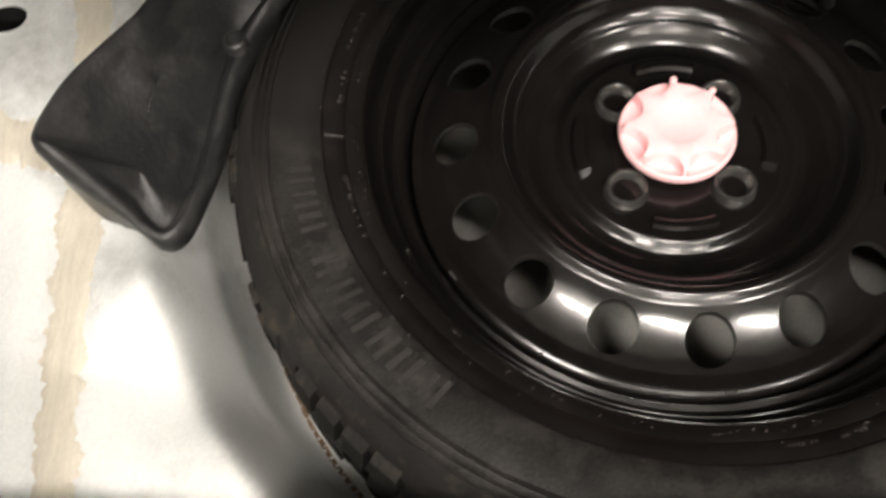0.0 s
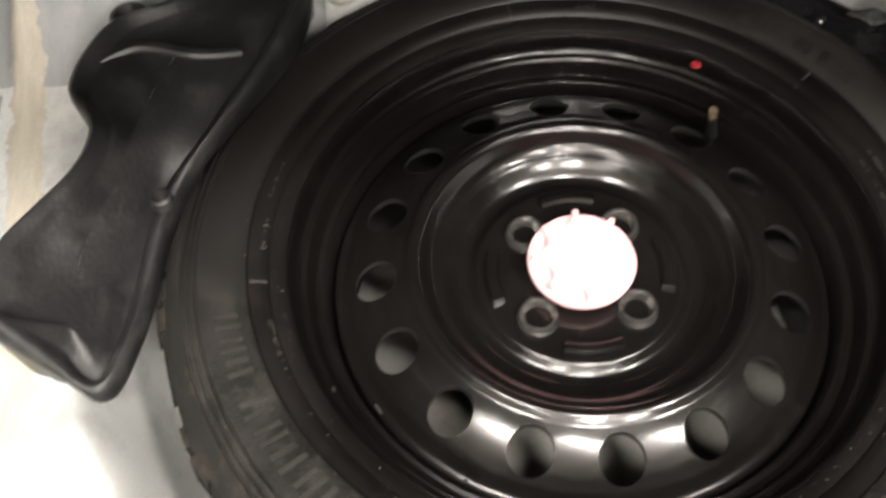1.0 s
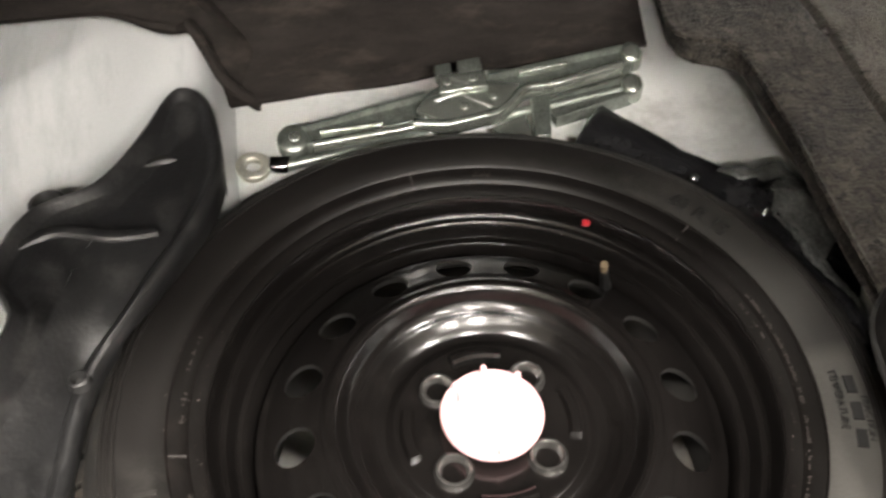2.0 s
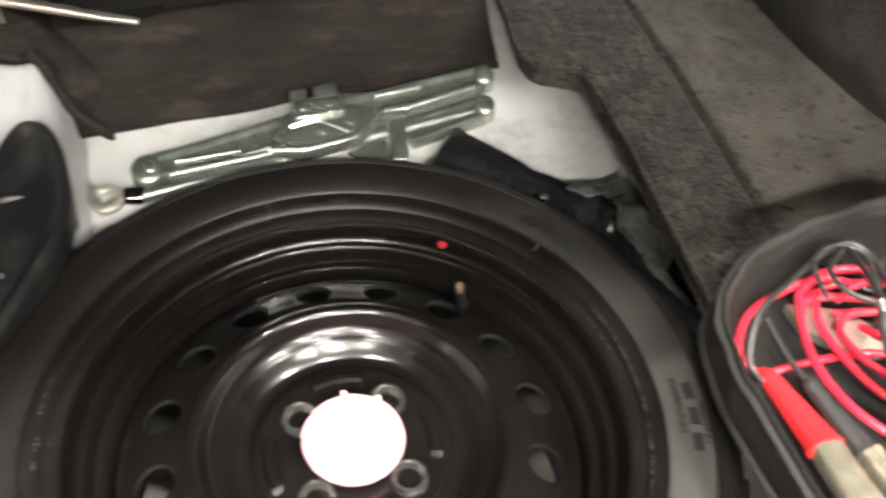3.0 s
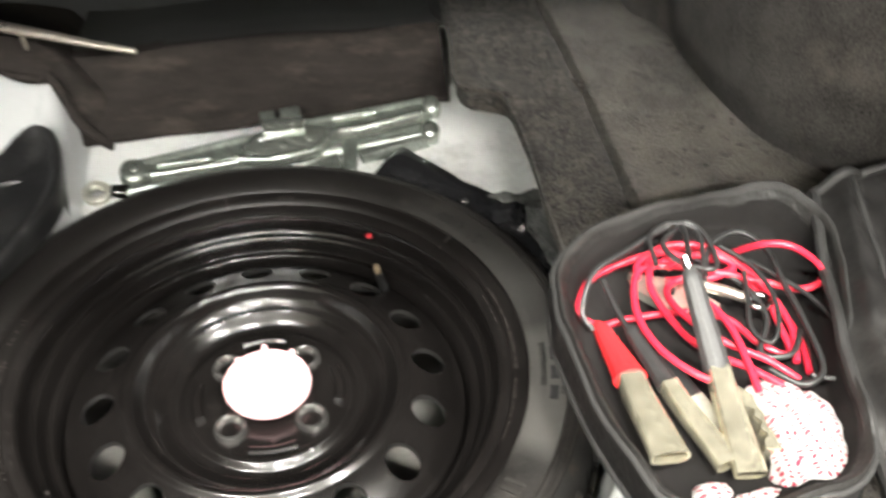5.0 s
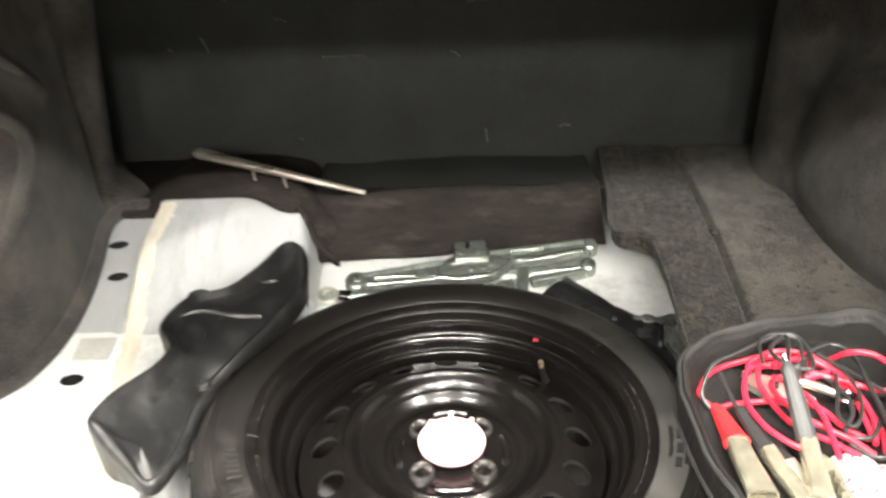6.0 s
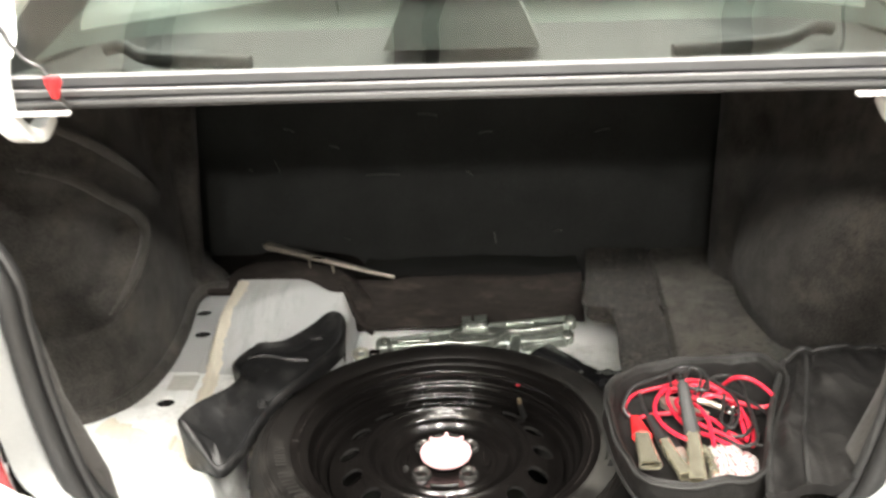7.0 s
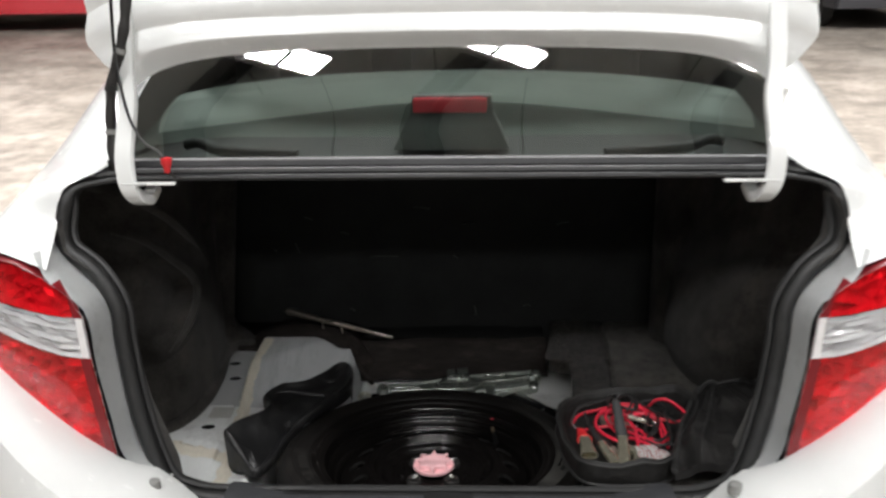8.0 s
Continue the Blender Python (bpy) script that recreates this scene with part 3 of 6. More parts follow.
for k in range(90):
    a = radians(190 + k * 0.75)
    r = 0.3045 + 0.0015 * noise.noise(Vector((k * 0.21, 0, 0)))
    w = 0.0018 + 0.0014 * noise.noise(Vector((k * 0.37, 4, 0)))
    row = []
    for s in (-1, 0, 1):
        x, y = (r + s * w) * math.cos(a), (r + s * w) * math.sin(a)
        row.append((x, y, pan_z(x, y) + 0.0012))
    rows.append(row)
bridge(bm, rows, closed=False)
part("rust_streak", bm, RUST, car, "brown rust along the well's edge")

# the opening's edge, left half, from the sill up to the shelf
LOOP = [(-0.20, -0.318, 0.757), (-0.30, -0.317, 0.757), (-0.365, -0.314, 0.762), (-0.41, -0.31, 0.79), (-0.448, -0.29, 0.895),
        (-0.467, -0.275, 1.00), (-0.474, -0.268, 1.06), (-0.506, -0.26, 1.113), (-0.550, -0.25, 1.148), (-0.556, -0.24, 1.19),
        (-0.540, -0.230, 1.234), (-0.495, -0.212, 1.246), (-0.44, -0.197, 1.247), (-0.30, -0.194, 1.247)]
loop_left = spline(LOOP, n=6)
loop_all = loop_left + [mirror_x(p) for p in reversed(loop_left)]
loop_dense = []
for p, q in zip(loop_all, loop_all[1:] + loop_all[:1]):
    steps = max(1, int((q - p).length / 0.03))
    loop_dense += [p.lerp(q, k / steps) for k in range(steps)]


def loop_shift(pts, out, back):
    """The opening's edge moved outwards in its plane, and backwards."""
    mid = Vector((CX, -0.26, 1.02))
    res = []
    for i, p in enumerate(pts):
        d = pts[(i + 1) % len(pts)] - pts[i - 1]
        nrm = Vector((d.z, 0, -d.x)).normalized()
        if nrm.dot(Vector((p.x - mid.x, 0, p.z - mid.z))) < 0:
            nrm.negate()
        res.append(p + nrm * out + Vector((0, back, 0)))
    return res


bm = bmesh.new()
tube(bm, loop_dense, lambda t: 0.0118 - 0.0073 * sstep(1.215, 1.245, loop_dense[round(t * (len(loop_dense) - 1))].z), 10, closed=True)
seal = part("boot_seal", bm, SEAL, car, "dark rubber seal round the boot opening")
bm = bmesh.new()
tube(bm, [a.lerp(b, sstep(1.2, 1.245, c.z)) for a, b, c in zip(loop_shift(loop_dense, -0.013, 0.012), loop_shift(loop_dense, -0.001, 0.012), loop_dense)], lambda t: 0.006 - 0.004 * sstep(1.215, 1.245, loop_dense[round(t * (len(loop_dense) - 1))].z), 8, closed=True)
part("seal_lip", bm, SEAL, seal)

# painted flange and gutter round the opening
bm = bmesh.new()
rings = [loop_shift(loop_dense, o, b) for o, b in ((-0.004, 0.04), (-0.003, 0.012), (0.008, 0.006), (0.013, 0.008))]
bridge(bm, list(zip(*rings)), closed=False, loop=True)
part("opening_flange", bm, SEAL, car)

EDGE = [(-0.402, -0.346, 0.800), (-0.453, -0.352, 0.845), (-0.467, -0.354, 0.915), (-0.480, -0.354, 0.994), (-0.490, -0.352, 1.078),
        (-0.545, -0.348, 1.130), (-0.60, -0.27, 1.205), (-0.592, -0.2, 1.262), (-0.55, -0.12, 1.288)]
INNER = [(-0.383, -0.312, 0.775), (-0.432, -0.300, 0.815), (-0.462, -0.283, 0.895), (-0.479, -0.270, 0.994), (-0.489, -0.262, 1.055),
         (-0.524, -0.252, 1.108), (-0.572, -0.240, 1.18), (-0.556, -0.226, 1.246), (-0.50, -0.205, 1.272)]
SHOULDER = [(-0.64, -0.290, 1.155), (-0.69, -0.255, 1.155), (-0.706, -0.17, 1.168), (-0.717, -0.09, 1.182), (-0.728, 0.02, 1.203), (-0.742, 0.15, 1.228), (-0.758, 0.32, 1.262),
            (-0.772, 0.5, 1.30), (-0.77, 0.8, 1.34)]
DECK = [(-0.546, -0.334, 1.137), (-0.559, -0.256, 1.183), (-0.551, -0.235, 1.238), (-0.500, -0.207, 1.264), (-0.498, -0.09, 1.286), (-0.560, 0.06, 1.338), (-0.597, 0.16, 1.38),
        (-0.585, 0.36, 1.47), (-0.55, 0.64, 1.60)]
for flip in (False, True):
    f = (lambda p: mirror_x(p)) if flip else (lambda p: Vector(p))
    a, b = [spline([f(p) for p in pts], n=5) for pts in (INNER, EDGE)]
    bm = bmesh.new()
    rows = []
    for p, q in zip(a, b):
        row = []
        for k in range(7):
            s = k / 6
            r = p.lerp(q, s)
            r.y = p.y + 0.012 * math.sin(s * math.pi) + (q.y - p.y + 0.003) * s ** 5
            row.append(r)
        rows.append(row)
    bridge(bm, rows, closed=False)
    bmesh.ops.delete(bm, geom=[fc for fc in bm.faces if fc.calc_center_median().z > 1.165], context="FACES")
    part("rain_gutter", bm, GUTTER, car)
    bm = bmesh.new()
    a, b = [spline([f(p) for p in pts], n=6) for pts in (DECK, SHOULDER)]
    side = -1 if not flip else 1
    rows = []
    for p, q in zip(a, b):
        row = []
        for k in range(9):
            s = k / 8
            r = p.lerp(q, s)
            r.z += 0.022 * math.sin(s * math.pi) * sstep(-0.34, -0.25, p.y)
            row.append(r)
        for dx, z in ((0.03, q.z - 0.03), (0.055, 1.0), (0.07, 0.85), (0.05, 0.6), (0.02, 0.32)):
            row.append(Vector((q.x + side * dx, q.y + 0.02, z)))
        rows.append(row)
    bridge(bm, rows, closed=False)
    part("quarter_panel", bm, PAINT, car)

# roof and cabin behind the rear window
bm = bmesh.new()
sheet(bm, 16, 10, lambda u, v: (CX + (u - 0.5) * 1.16, 0.62 + v * 1.2, 1.60 + 0.05 * math.sin(math.pi * u) + 0.04 * math.sin(v * 1.6)), thick=(0, 0, -0.03))
part("roof", bm, PAINT, car)
bm = bmesh.new()
box(bm, (CX, 1.25, 1.1), (1.4, 0.06, 1.1))
for k in (-1, 1):
    box(bm, (CX + k * 0.70, 0.95, 1.15), (0.04, 0.7, 0.6))
part("cabin_lining", bm, SHELF_DARK, car)
bm = bmesh.new()
for k in (-1, 0, 1):
    box(bm, (CX + k * 0.36, 0.93, 1.36), (0.25, 0.10, 0.15), 0.04, seg=3)
box(bm, (CX, 0.90, 1.05), (1.2, 0.14, 0.5), 0.04)
part("rear_seat", bm, FELT, car)

for k in (-1, 1):
    bm = bmesh.new()
    revolve(bm, [(0.20, -0.085), (0.28, -0.095), (0.30, -0.07), (0.30, 0.07), (0.28, 0.095), (0.20, 0.085)], 48)
    bmesh.ops.rotate(bm, verts=bm.verts, cent=(0, 0, 0), matrix=Matrix.Rotation(math.pi / 2, 3, "Y"))
    bmesh.ops.translate(bm, verts=bm.verts, vec=(CX + k * 0.70, 0.80, 0.455))
    road = part("road_wheel", bm, TREAD, car)
    bm = bmesh.new()
    revolve(bm, [(0.02, 0.05), (0.16, 0.06), (0.20, 0.085), (0.20, -0.085)], 32)
    bmesh.ops.rotate(bm, verts=bm.verts, cent=(0, 0, 0), matrix=Matrix.Rotation(k * math.pi / 2, 3, "Y"))
    bmesh.ops.translate(bm, verts=bm.verts, vec=(CX + k * 0.70, 0.80, 0.455))
    part("road_rim", bm, ALLOY, road)

# the rest of the body ahead of the cabin, closed and plain, standing level on the floor
LEVEL = CAR.inverted()


def level(points):
    return [LEVEL @ Vector(p) for p in points]


bm = bmesh.new()
rows = []
for y, w, belt in ((1.36, 0.80, 1.20), (2.0, 0.81, 1.16), (2.6, 0.81, 1.12), (3.2, 0.79, 1.06), (3.6, 0.74, 0.98), (3.85, 0.62, 0.86)):
    half = [(w - 0.03, 0.34), (w, 0.45), (w + 0.01, 0.75), (w - 0.01, belt - 0.06), (w - 0.07, belt), (w * 0.5, belt + 0.03)]
    rows.append(level([(CX + x, y, z) for x, z in half] + [(CX - x, y, z) for x, z in reversed(half)]))
bridge(bm, rows, True, True, True)
part("front_body", bm, PAINT, car)
for k in (-1, 1):
    bm = bmesh.new()
    rows = []
    for y, w, belt in ((0.84, 0.80, 1.24), (1.1, 0.80, 1.22), (1.37, 0.80, 1.20)):
        rows.append(level([(CX + k * x, y, z) for x, z in ((w - 0.03, 0.34), (w, 0.45), (w + 0.01, 0.75), (w - 0.01, belt - 0.06), (w - 0.07, belt))]))
    bridge(bm, rows, closed=False)
    part("rear_door", bm, PAINT, car)
    bm = bmesh.new()
    rows = [level([(CX + k * 0.73, y, belt - 0.005), (CX + k * 0.60, y, 1.525)]) for y, belt in ((0.72, 1.255), (1.0, 1.235), (1.37, 1.205))]
    bridge(bm, rows, closed=False)
    part("side_glass", bm, CAR_GLASS, car)
    bm = bmesh.new()
    revolve(bm, [(0.20, -0.085), (0.28, -0.095), (0.30, -0.07), (0.30, 0.07), (0.28, 0.095), (0.20, 0.085)], 48)
    bmesh.ops.rotate(bm, verts=bm.verts, cent=(0, 0, 0), matrix=Matrix.Rotation(math.pi / 2, 3, "Y"))
    bmesh.ops.translate(bm, verts=bm.verts, vec=LEVEL @ Vector((CX + k * 0.74, 3.2, GROUND + 0.30)))
    part("road_wheel", bm, TREAD, car)
bm = bmesh.new()
rows = []
for y, belt, w, top, wt in ((1.36, 1.21, 0.72, 1.50, 0.56), (2.0, 1.17, 0.72, 1.49, 0.56), (2.45, 1.15, 0.71, 1.36, 0.58), (2.8, 1.125, 0.70, 1.15, 0.62)):
    rows.append(level([(CX - w, y, belt), (CX - wt, y, top), (CX + wt, y, top), (CX + w, y, belt)]))
bridge(bm, rows, False, True, True)
part("cabin_glass", bm, CAR_GLASS, car)

# rear window
bm = bmesh.new()


def window_at(u, v):
    v = v * 1.12 - 0.12
    half = 0.60 - 0.045 * v
    x = (u * 2 - 1)
    rise = 0.340 * v
    return (CX + x * half, -0.045 + v * 0.68 - 0.02 * (1 - x * x) + 0.03 * x * x, 1.284 + rise + 0.012 * math.sin(max(v, 0) * math.pi))


sheet(bm, 28, 14, window_at)
pane = part("rear_window", bm, GLASS, car, "tinted rear window reflecting the hall lights")
pane.visible_shadow = False
for x0 in (0.0, 1.0):
    bm = bmesh.new()
    tube(bm, [Vector(window_at(x0, k / 12)) + Vector((0, 0, 0.002)) for k in range(3, 13)], 0.014, 6, squash=0.5)
    part("window_trim", bm, SEAL, pane)

# painted pillars beside the window
for flip in (False, True):
    f = mirror_x if flip else (lambda p: Vector(p))
    deck_x, deck_z = [(y, x) for x, y, z in DECK], [(y, z) for x, y, z in DECK]
    bm = bmesh.new()
    rows = []
    for i in range(6, 25):
        p = Vector(window_at(0, i / 24)) + Vector((0.012, 0, 0.003))
        q = Vector((lerp_table(sorted(deck_x), p.y) - 0.006, p.y, lerp_table(sorted(deck_z), p.y) - 0.002))
        rows.append([f(p.lerp(q, s / 4) + Vector((0, 0, 0.008 * math.sin(math.pi * s / 4)))) for s in range(5)])
    bridge(bm, rows, closed=False)
    part("rear_pillar", bm, PAINT, car)
    bm = bmesh.new()
    rows = []
    for i in range(25):
        p = Vector(window_at(0, i / 24)) + Vector((0.006, 0, -0.008))
        rows.append([f(p), f((p.x - 0.02, p.y, (p.z + 1.22) / 2)), f((-0.60, p.y, 1.215))])
    bridge(bm, rows, closed=False)
    part("pillar_trim", bm, SHELF_DARK, car)

# strips at the foot of the window and along the opening's front edge
for name, pr, mt in (("cowl_strip", ((-0.142, 1.250), (-0.140, 1.2585), (-0.130, 1.260), (-0.126, 1.250)), SHELF_DARK),
                     ("strip_upper", ((-0.158, 1.260), (-0.156, 1.2695), (-0.142, 1.271), (-0.138, 1.260)), STRIP),
                     ("strip_middle", ((-0.187, 1.257), (-0.186, 1.2602), (-0.180, 1.2610), (-0.177, 1.257)), STRIP),
                     ("strip_lower", ((-0.206, 1.2485), (-0.205, 1.2528), (-0.199, 1.2535), (-0.196, 1.2485)), STRIP)):
    bm = bmesh.new()
    half = 0.535 if name != "cowl_strip" else 0.56
    rows = []
    for i in range(25):
        x = (i / 12 - 1)
        rows.append([(CX + x * half, y + 0.02 * x * x, z - 0.004 * x * x) for y, z in pr])
    bridge(bm, rows, closed=True, cap_a=True, cap_b=True)
    part("weather_strip", bm, mt, car)
bm = bmesh.new()
sheet(bm, 20, 8, lambda u, v: (CX + (u * 2 - 1) * 0.56, -0.197 + v * 0.063, 1.2505 + v * 0.005), thick=(0, 0, -0.003))
part("shelf_rail", bm, SCUFF, car)

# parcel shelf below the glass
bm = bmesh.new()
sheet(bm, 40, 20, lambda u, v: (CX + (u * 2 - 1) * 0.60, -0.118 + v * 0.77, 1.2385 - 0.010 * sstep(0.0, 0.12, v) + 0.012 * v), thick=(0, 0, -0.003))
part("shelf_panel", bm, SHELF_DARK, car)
bm = bmesh.new()


def shelf_at(u, v):
    """The felt behind the dark shelf and the padded trim above it, which sweeps back at both ends."""
    x = u * 2 - 1
    bow = max(0.0, 1 - x * x)
    lo = Vector((0, 0.16 + 0.34 * bow ** 0.4, 1.258 + 0.037 * bow ** 2.5))
    up = Vector((0, 0.20 + 0.50 * bow ** 0.4, 1.303 + 0.042 * bow ** 0.5))
    if v < 0.5:
        p = Vector((0, min(0.36, lo.y - 0.03), 1.236)).lerp(lo, v * 2)
    else:
        s = v * 2 - 1
        p = lo.lerp(up, s)
        p.z += 0.007 * math.sin(math.pi * s) + 0.005 * math.exp(-((s - 0.62) / 0.07) ** 2) + 0.008 * sstep(0.0, 0.06, s)
    return (CX + x * 0.63, p.y, p.z)


sheet(bm, 60, 40, shelf_at)
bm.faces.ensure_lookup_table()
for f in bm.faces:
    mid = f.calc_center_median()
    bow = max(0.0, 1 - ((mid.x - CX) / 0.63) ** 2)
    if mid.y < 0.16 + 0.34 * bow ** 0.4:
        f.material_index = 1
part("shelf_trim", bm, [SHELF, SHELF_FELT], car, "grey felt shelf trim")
for k in (-1, 1):
    bm = bmesh.new()
    revolve(bm, [(0.0, 1.2345), (0.045, 1.2345), (0.05, 1.2385), (0.060, 1.239), (0.066, 1.233)], 32, centre=(CX + k * 0.38, 0.13, 0))
    part("speaker_ring", bm, SHELF_DARK, car)
    bm = bmesh.new()
    tube(bm, spline([(CX + k * 0.50, 0.10, 1.258), (CX + k * 0.47, 0.09, 1.262), (CX + k * 0.42, 0.03, 1.258), (CX + k * 0.36, 0.01, 1.255), (CX + k * 0.27, 0.0, 1.252)], n=5), 0.010, 10)
    part("torsion_cover", bm, SHELF_DARK, car)
bm = bmesh.new()
rings = []
for z, hw, y0, y1 in ((1.246, 0.108, 0.09, 0.24), (1.286, 0.090, 0.11, 0.22), (1.309, 0.078, 0.125, 0.21), (1.341, 0.074, 0.135, 0.20)):
    rings.append([(CX - hw, y0, z), (CX + hw, y0, z), (CX + hw, y1, z), (CX - hw, y1, z)])
bridge(bm, rings, True, False, True)
brake = part("brake_lamp", bm, SHELF_BASE, car, "high brake lamp with a red lens on the shelf", smooth=0)
bm = bmesh.new()
box(bm, (CX - 0.003, 0.124, 1.325), (0.138, 0.014, 0.028), 0.003)
part("brake_lens", bm, BRAKE_RED, brake)

# ---- the lining of the boot ----
bm = bmesh.new()
sheet(bm, 30, 20, lambda u, v: (CX + (u * 2 - 1) * 0.60, 0.615 + 0.03 * v + jitter(u * 3, v * 2, 0, 1.5, 0.006), 0.55 + v * 0.68), thick=(0, 0.02, 0))
part("seat_back_panel", bm, BOARD, car, "black scuffed seat back panel")
for x, z, dx, dz in ((-0.365, 0.92, 0.010, -0.024), (-0.243, 0.957, 0.020, -0.006), (-0.147, 0.897, 0.07, 0.0), (0.031, 0.897, 0.014, -0.008), (0.082, 0.756, 0.003, -0.024),
                     (0.212, 0.769, 0.02, 0.001), (-0.23, 0.759, 0.012, -0.006), (-0.421, 0.912, 0.008, -0.004), (0.30, 0.98, 0.03, 0.006), (-0.05, 1.02, 0.04, -0.004), (-0.334, 0.994, 0.022, -0.008), (0.066, 0.981, 0.03, 0.004)):
    bm = bmesh.new()
    v = (z - 0.55) / 0.68
    y = 0.615 + 0.03 * v - 0.007
    tube(bm, spline([(x - dx / 2, y, z - dz / 2), (x, y, z + 0.002), (x + dx / 2, y, z + dz / 2)], n=4), 0.003, 6, squash=0.5)
    part("scuff_mark", bm, SCRATCH, car)
bm = bmesh.new()
sheet(bm, 20, 12, lambda u, v: (CX + (u * 2 - 1) * 0.64, -0.165 + v * 0.835, 1.196 + 0.002 * math.sin(u * 9) + 0.042 * (1 - v)), thick=(0, 0, 0.004))
part("boot_roof", bm, BOARD, car)

LINER_L = [(-0.43, -0.272), (-0.50, -0.25), (-0.615, -0.13), (-0.632, 0.01), (-0.565, 0.050), (-0.520, 0.095), (-0.493, 0.169), (-0.488, 0.273),
           (-0.502, 0.395), (-0.487, 0.441), (-0.452, 0.462), (-0.462, 0.515), (-0.508, 0.575), (-0.530, 0.63)]


OPEN_X = [(0.70, -0.40), (0.79, -0.41), (0.895, -0.448), (1.0, -0.467), (1.06, -0.474), (1.113, -0.506), (1.148, -0.55), (1.19, -0.556), (1.232, -0.54), (1.26, -0.49)]


# outlines on the left lining, as y and z: the sunk pocket, and the crease above it
POCKET = [(-0.036, 1.142), (0.05, 1.100), (0.104, 1.066), (0.155, 1.018), (0.215, 0.976), (0.242, 0.945), (0.232, 0.922), (0.195, 0.898), (0.143, 0.871), (0.087, 0.840), (0.03, 0.828), (-0.06, 0.87),
          (-0.092, 0.991), (-0.07, 1.115)]
CREASE = [(0.01, 1.205), (0.10, 1.143), (0.165, 1.094), (0.235, 1.040), (0.330, 0.966)]


def edge_distance(line, a, b):
    """The distance of (a, b) from a line of corners."""
    best = 9.0
    for (a0, b0), (a1, b1) in zip(line, line[1:]):
        da, db = a1 - a0, b1 - b0
        t = min(1.0, max(0.0, ((a - a0) * da + (b - b0) * db) / (da * da + db * db)))
        best = min(best, math.hypot(a - a0 - t * da, b - b0 - t * db))
    return best


def inside_of(ring, a, b):
    """Whether (a, b) lies within a ring of corners."""
    hit = False
    for (a0, b0), (a1, b1) in zip(ring, ring[1:] + ring[:1]):
        if (b0 > b) != (b1 > b) and a < a0 + (b - b0) * (a1 - a0) / (b1 - b0):
            hit = not hit
    return hit


def liner_left():
    foot = spline([(x, y, 0) for x, y in LINER_L], n=16)
    bm = bmesh.new()
    rows = []
    for p in foot:
        row = []
        for k in range(90):
            s = k / 89
            z = pan_z(p.x, max(p.y, -0.24)) + 0.004 + (1.225 - 0.71) * s
            far = sstep(0.38, 0.46, p.y)
            out = 0.042 * sstep(0.0, 0.9, s) * (1 - far)
            y = p.y
            press = 0.0
            if y < 0.46:
                dist = edge_distance(POCKET + POCKET[:1], y, z)
                inside = inside_of(POCKET, y, z)
                press = 0.036 * sstep(-0.006, 0.022, dist if inside else -dist) - 0.012 * math.exp(-(dist / 0.013) ** 2)
                press -= 0.015 * math.exp(-(edge_distance(CREASE, y, z) / 0.014) ** 2)
            d = Vector((-1, 0.0, 0)) if p.y < 0.40 else Vector((-0.9, 0.25, 0))
            keep = sstep(-0.2, -0.05, p.y)
            q = Vector((p.x, p.y, z)) + d * (out * keep + press * sstep(-0.2, -0.13, p.y))
            q.x -= (0.050 * sstep(0.0, 0.10, s) - 0.040 * s) * sstep(0.41, 0.45, p.y)
            near = sstep(-0.12, -0.25, p.y)
            if near > 0:
                q.x += (lerp_table(OPEN_X, z) + 0.004 - q.x) * near
            row.append(q)
        rows.append(row)
    bridge(bm, rows, closed=False)
    lin = part("side_lining", bm, FELT, car, "moulded black felt side lining with a pocket")
    for line in (POCKET[1:10], CREASE):
        pts = []
        for (a0, b0), (a1, b1) in zip(line, line[1:]):
            for k in range(8):
                y, z = a0 + (a1 - a0) * k / 8, b0 + (b1 - b0) * k / 8
                near = sorted((v for row in rows for v in row if v.y < 0.42), key=lambda v: (v.y - y) ** 2 + (v.z - z) ** 2)[:6]
                pts.append(Vector((sum(v.x for v in near) / 6, y, z)))
        for _ in range(14):
            pts = pts[:1] + [(a + b * 2 + c) / 4 for a, b, c in zip(pts, pts[1:], pts[2:])] + pts[-1:]
        bm = bmesh.new()
        tube(bm, [p + Vector((-0.0035, 0, 0)) for p in pts], lambda t: 0.0095 * math.sin(math.pi * min(0.97, max(0.03, t))) ** 0.5, 12)
        part("lining_ridge", bm, FELT_LIT, lin, "felt ridge coloured lighter for the light it catches")
    # the lit strip in the far corner, painted as one more pale ridge
    bm = bmesh.new()
    tube(bm, [(-0.548 + 0.0009 * k, 0.592, 0.74 + 0.03 * k) for k in range(14)], 0.014, 12, squash=0.7)
    part("lining_ridge", bm, FELT_LIT, lin, "felt ridge coloured lighter for the light it catches")
    bm = bmesh.new()
    tube(bm, [(p.x + 0.004, p.y, pan_z(p.x, max(p.y, -0.24)) + 0.008) for p in foot[40:168]], 0.0125, 10)
    part("lining_edge", bm, FELT, lin, "rolled dark felt edge")


liner_left()

LINER_R = [(0.50, -0.272), (0.56, -0.25), (0.66, -0.12), (0.615, 0.02), (0.560, 0.09), (0.529, 0.16), (0.516, 0.25), (0.518, 0.34), (0.521, 0.42), (0.500, 0.475), (0.506, 0.54),
           (0.532, 0.60), (0.548, 0.63)]


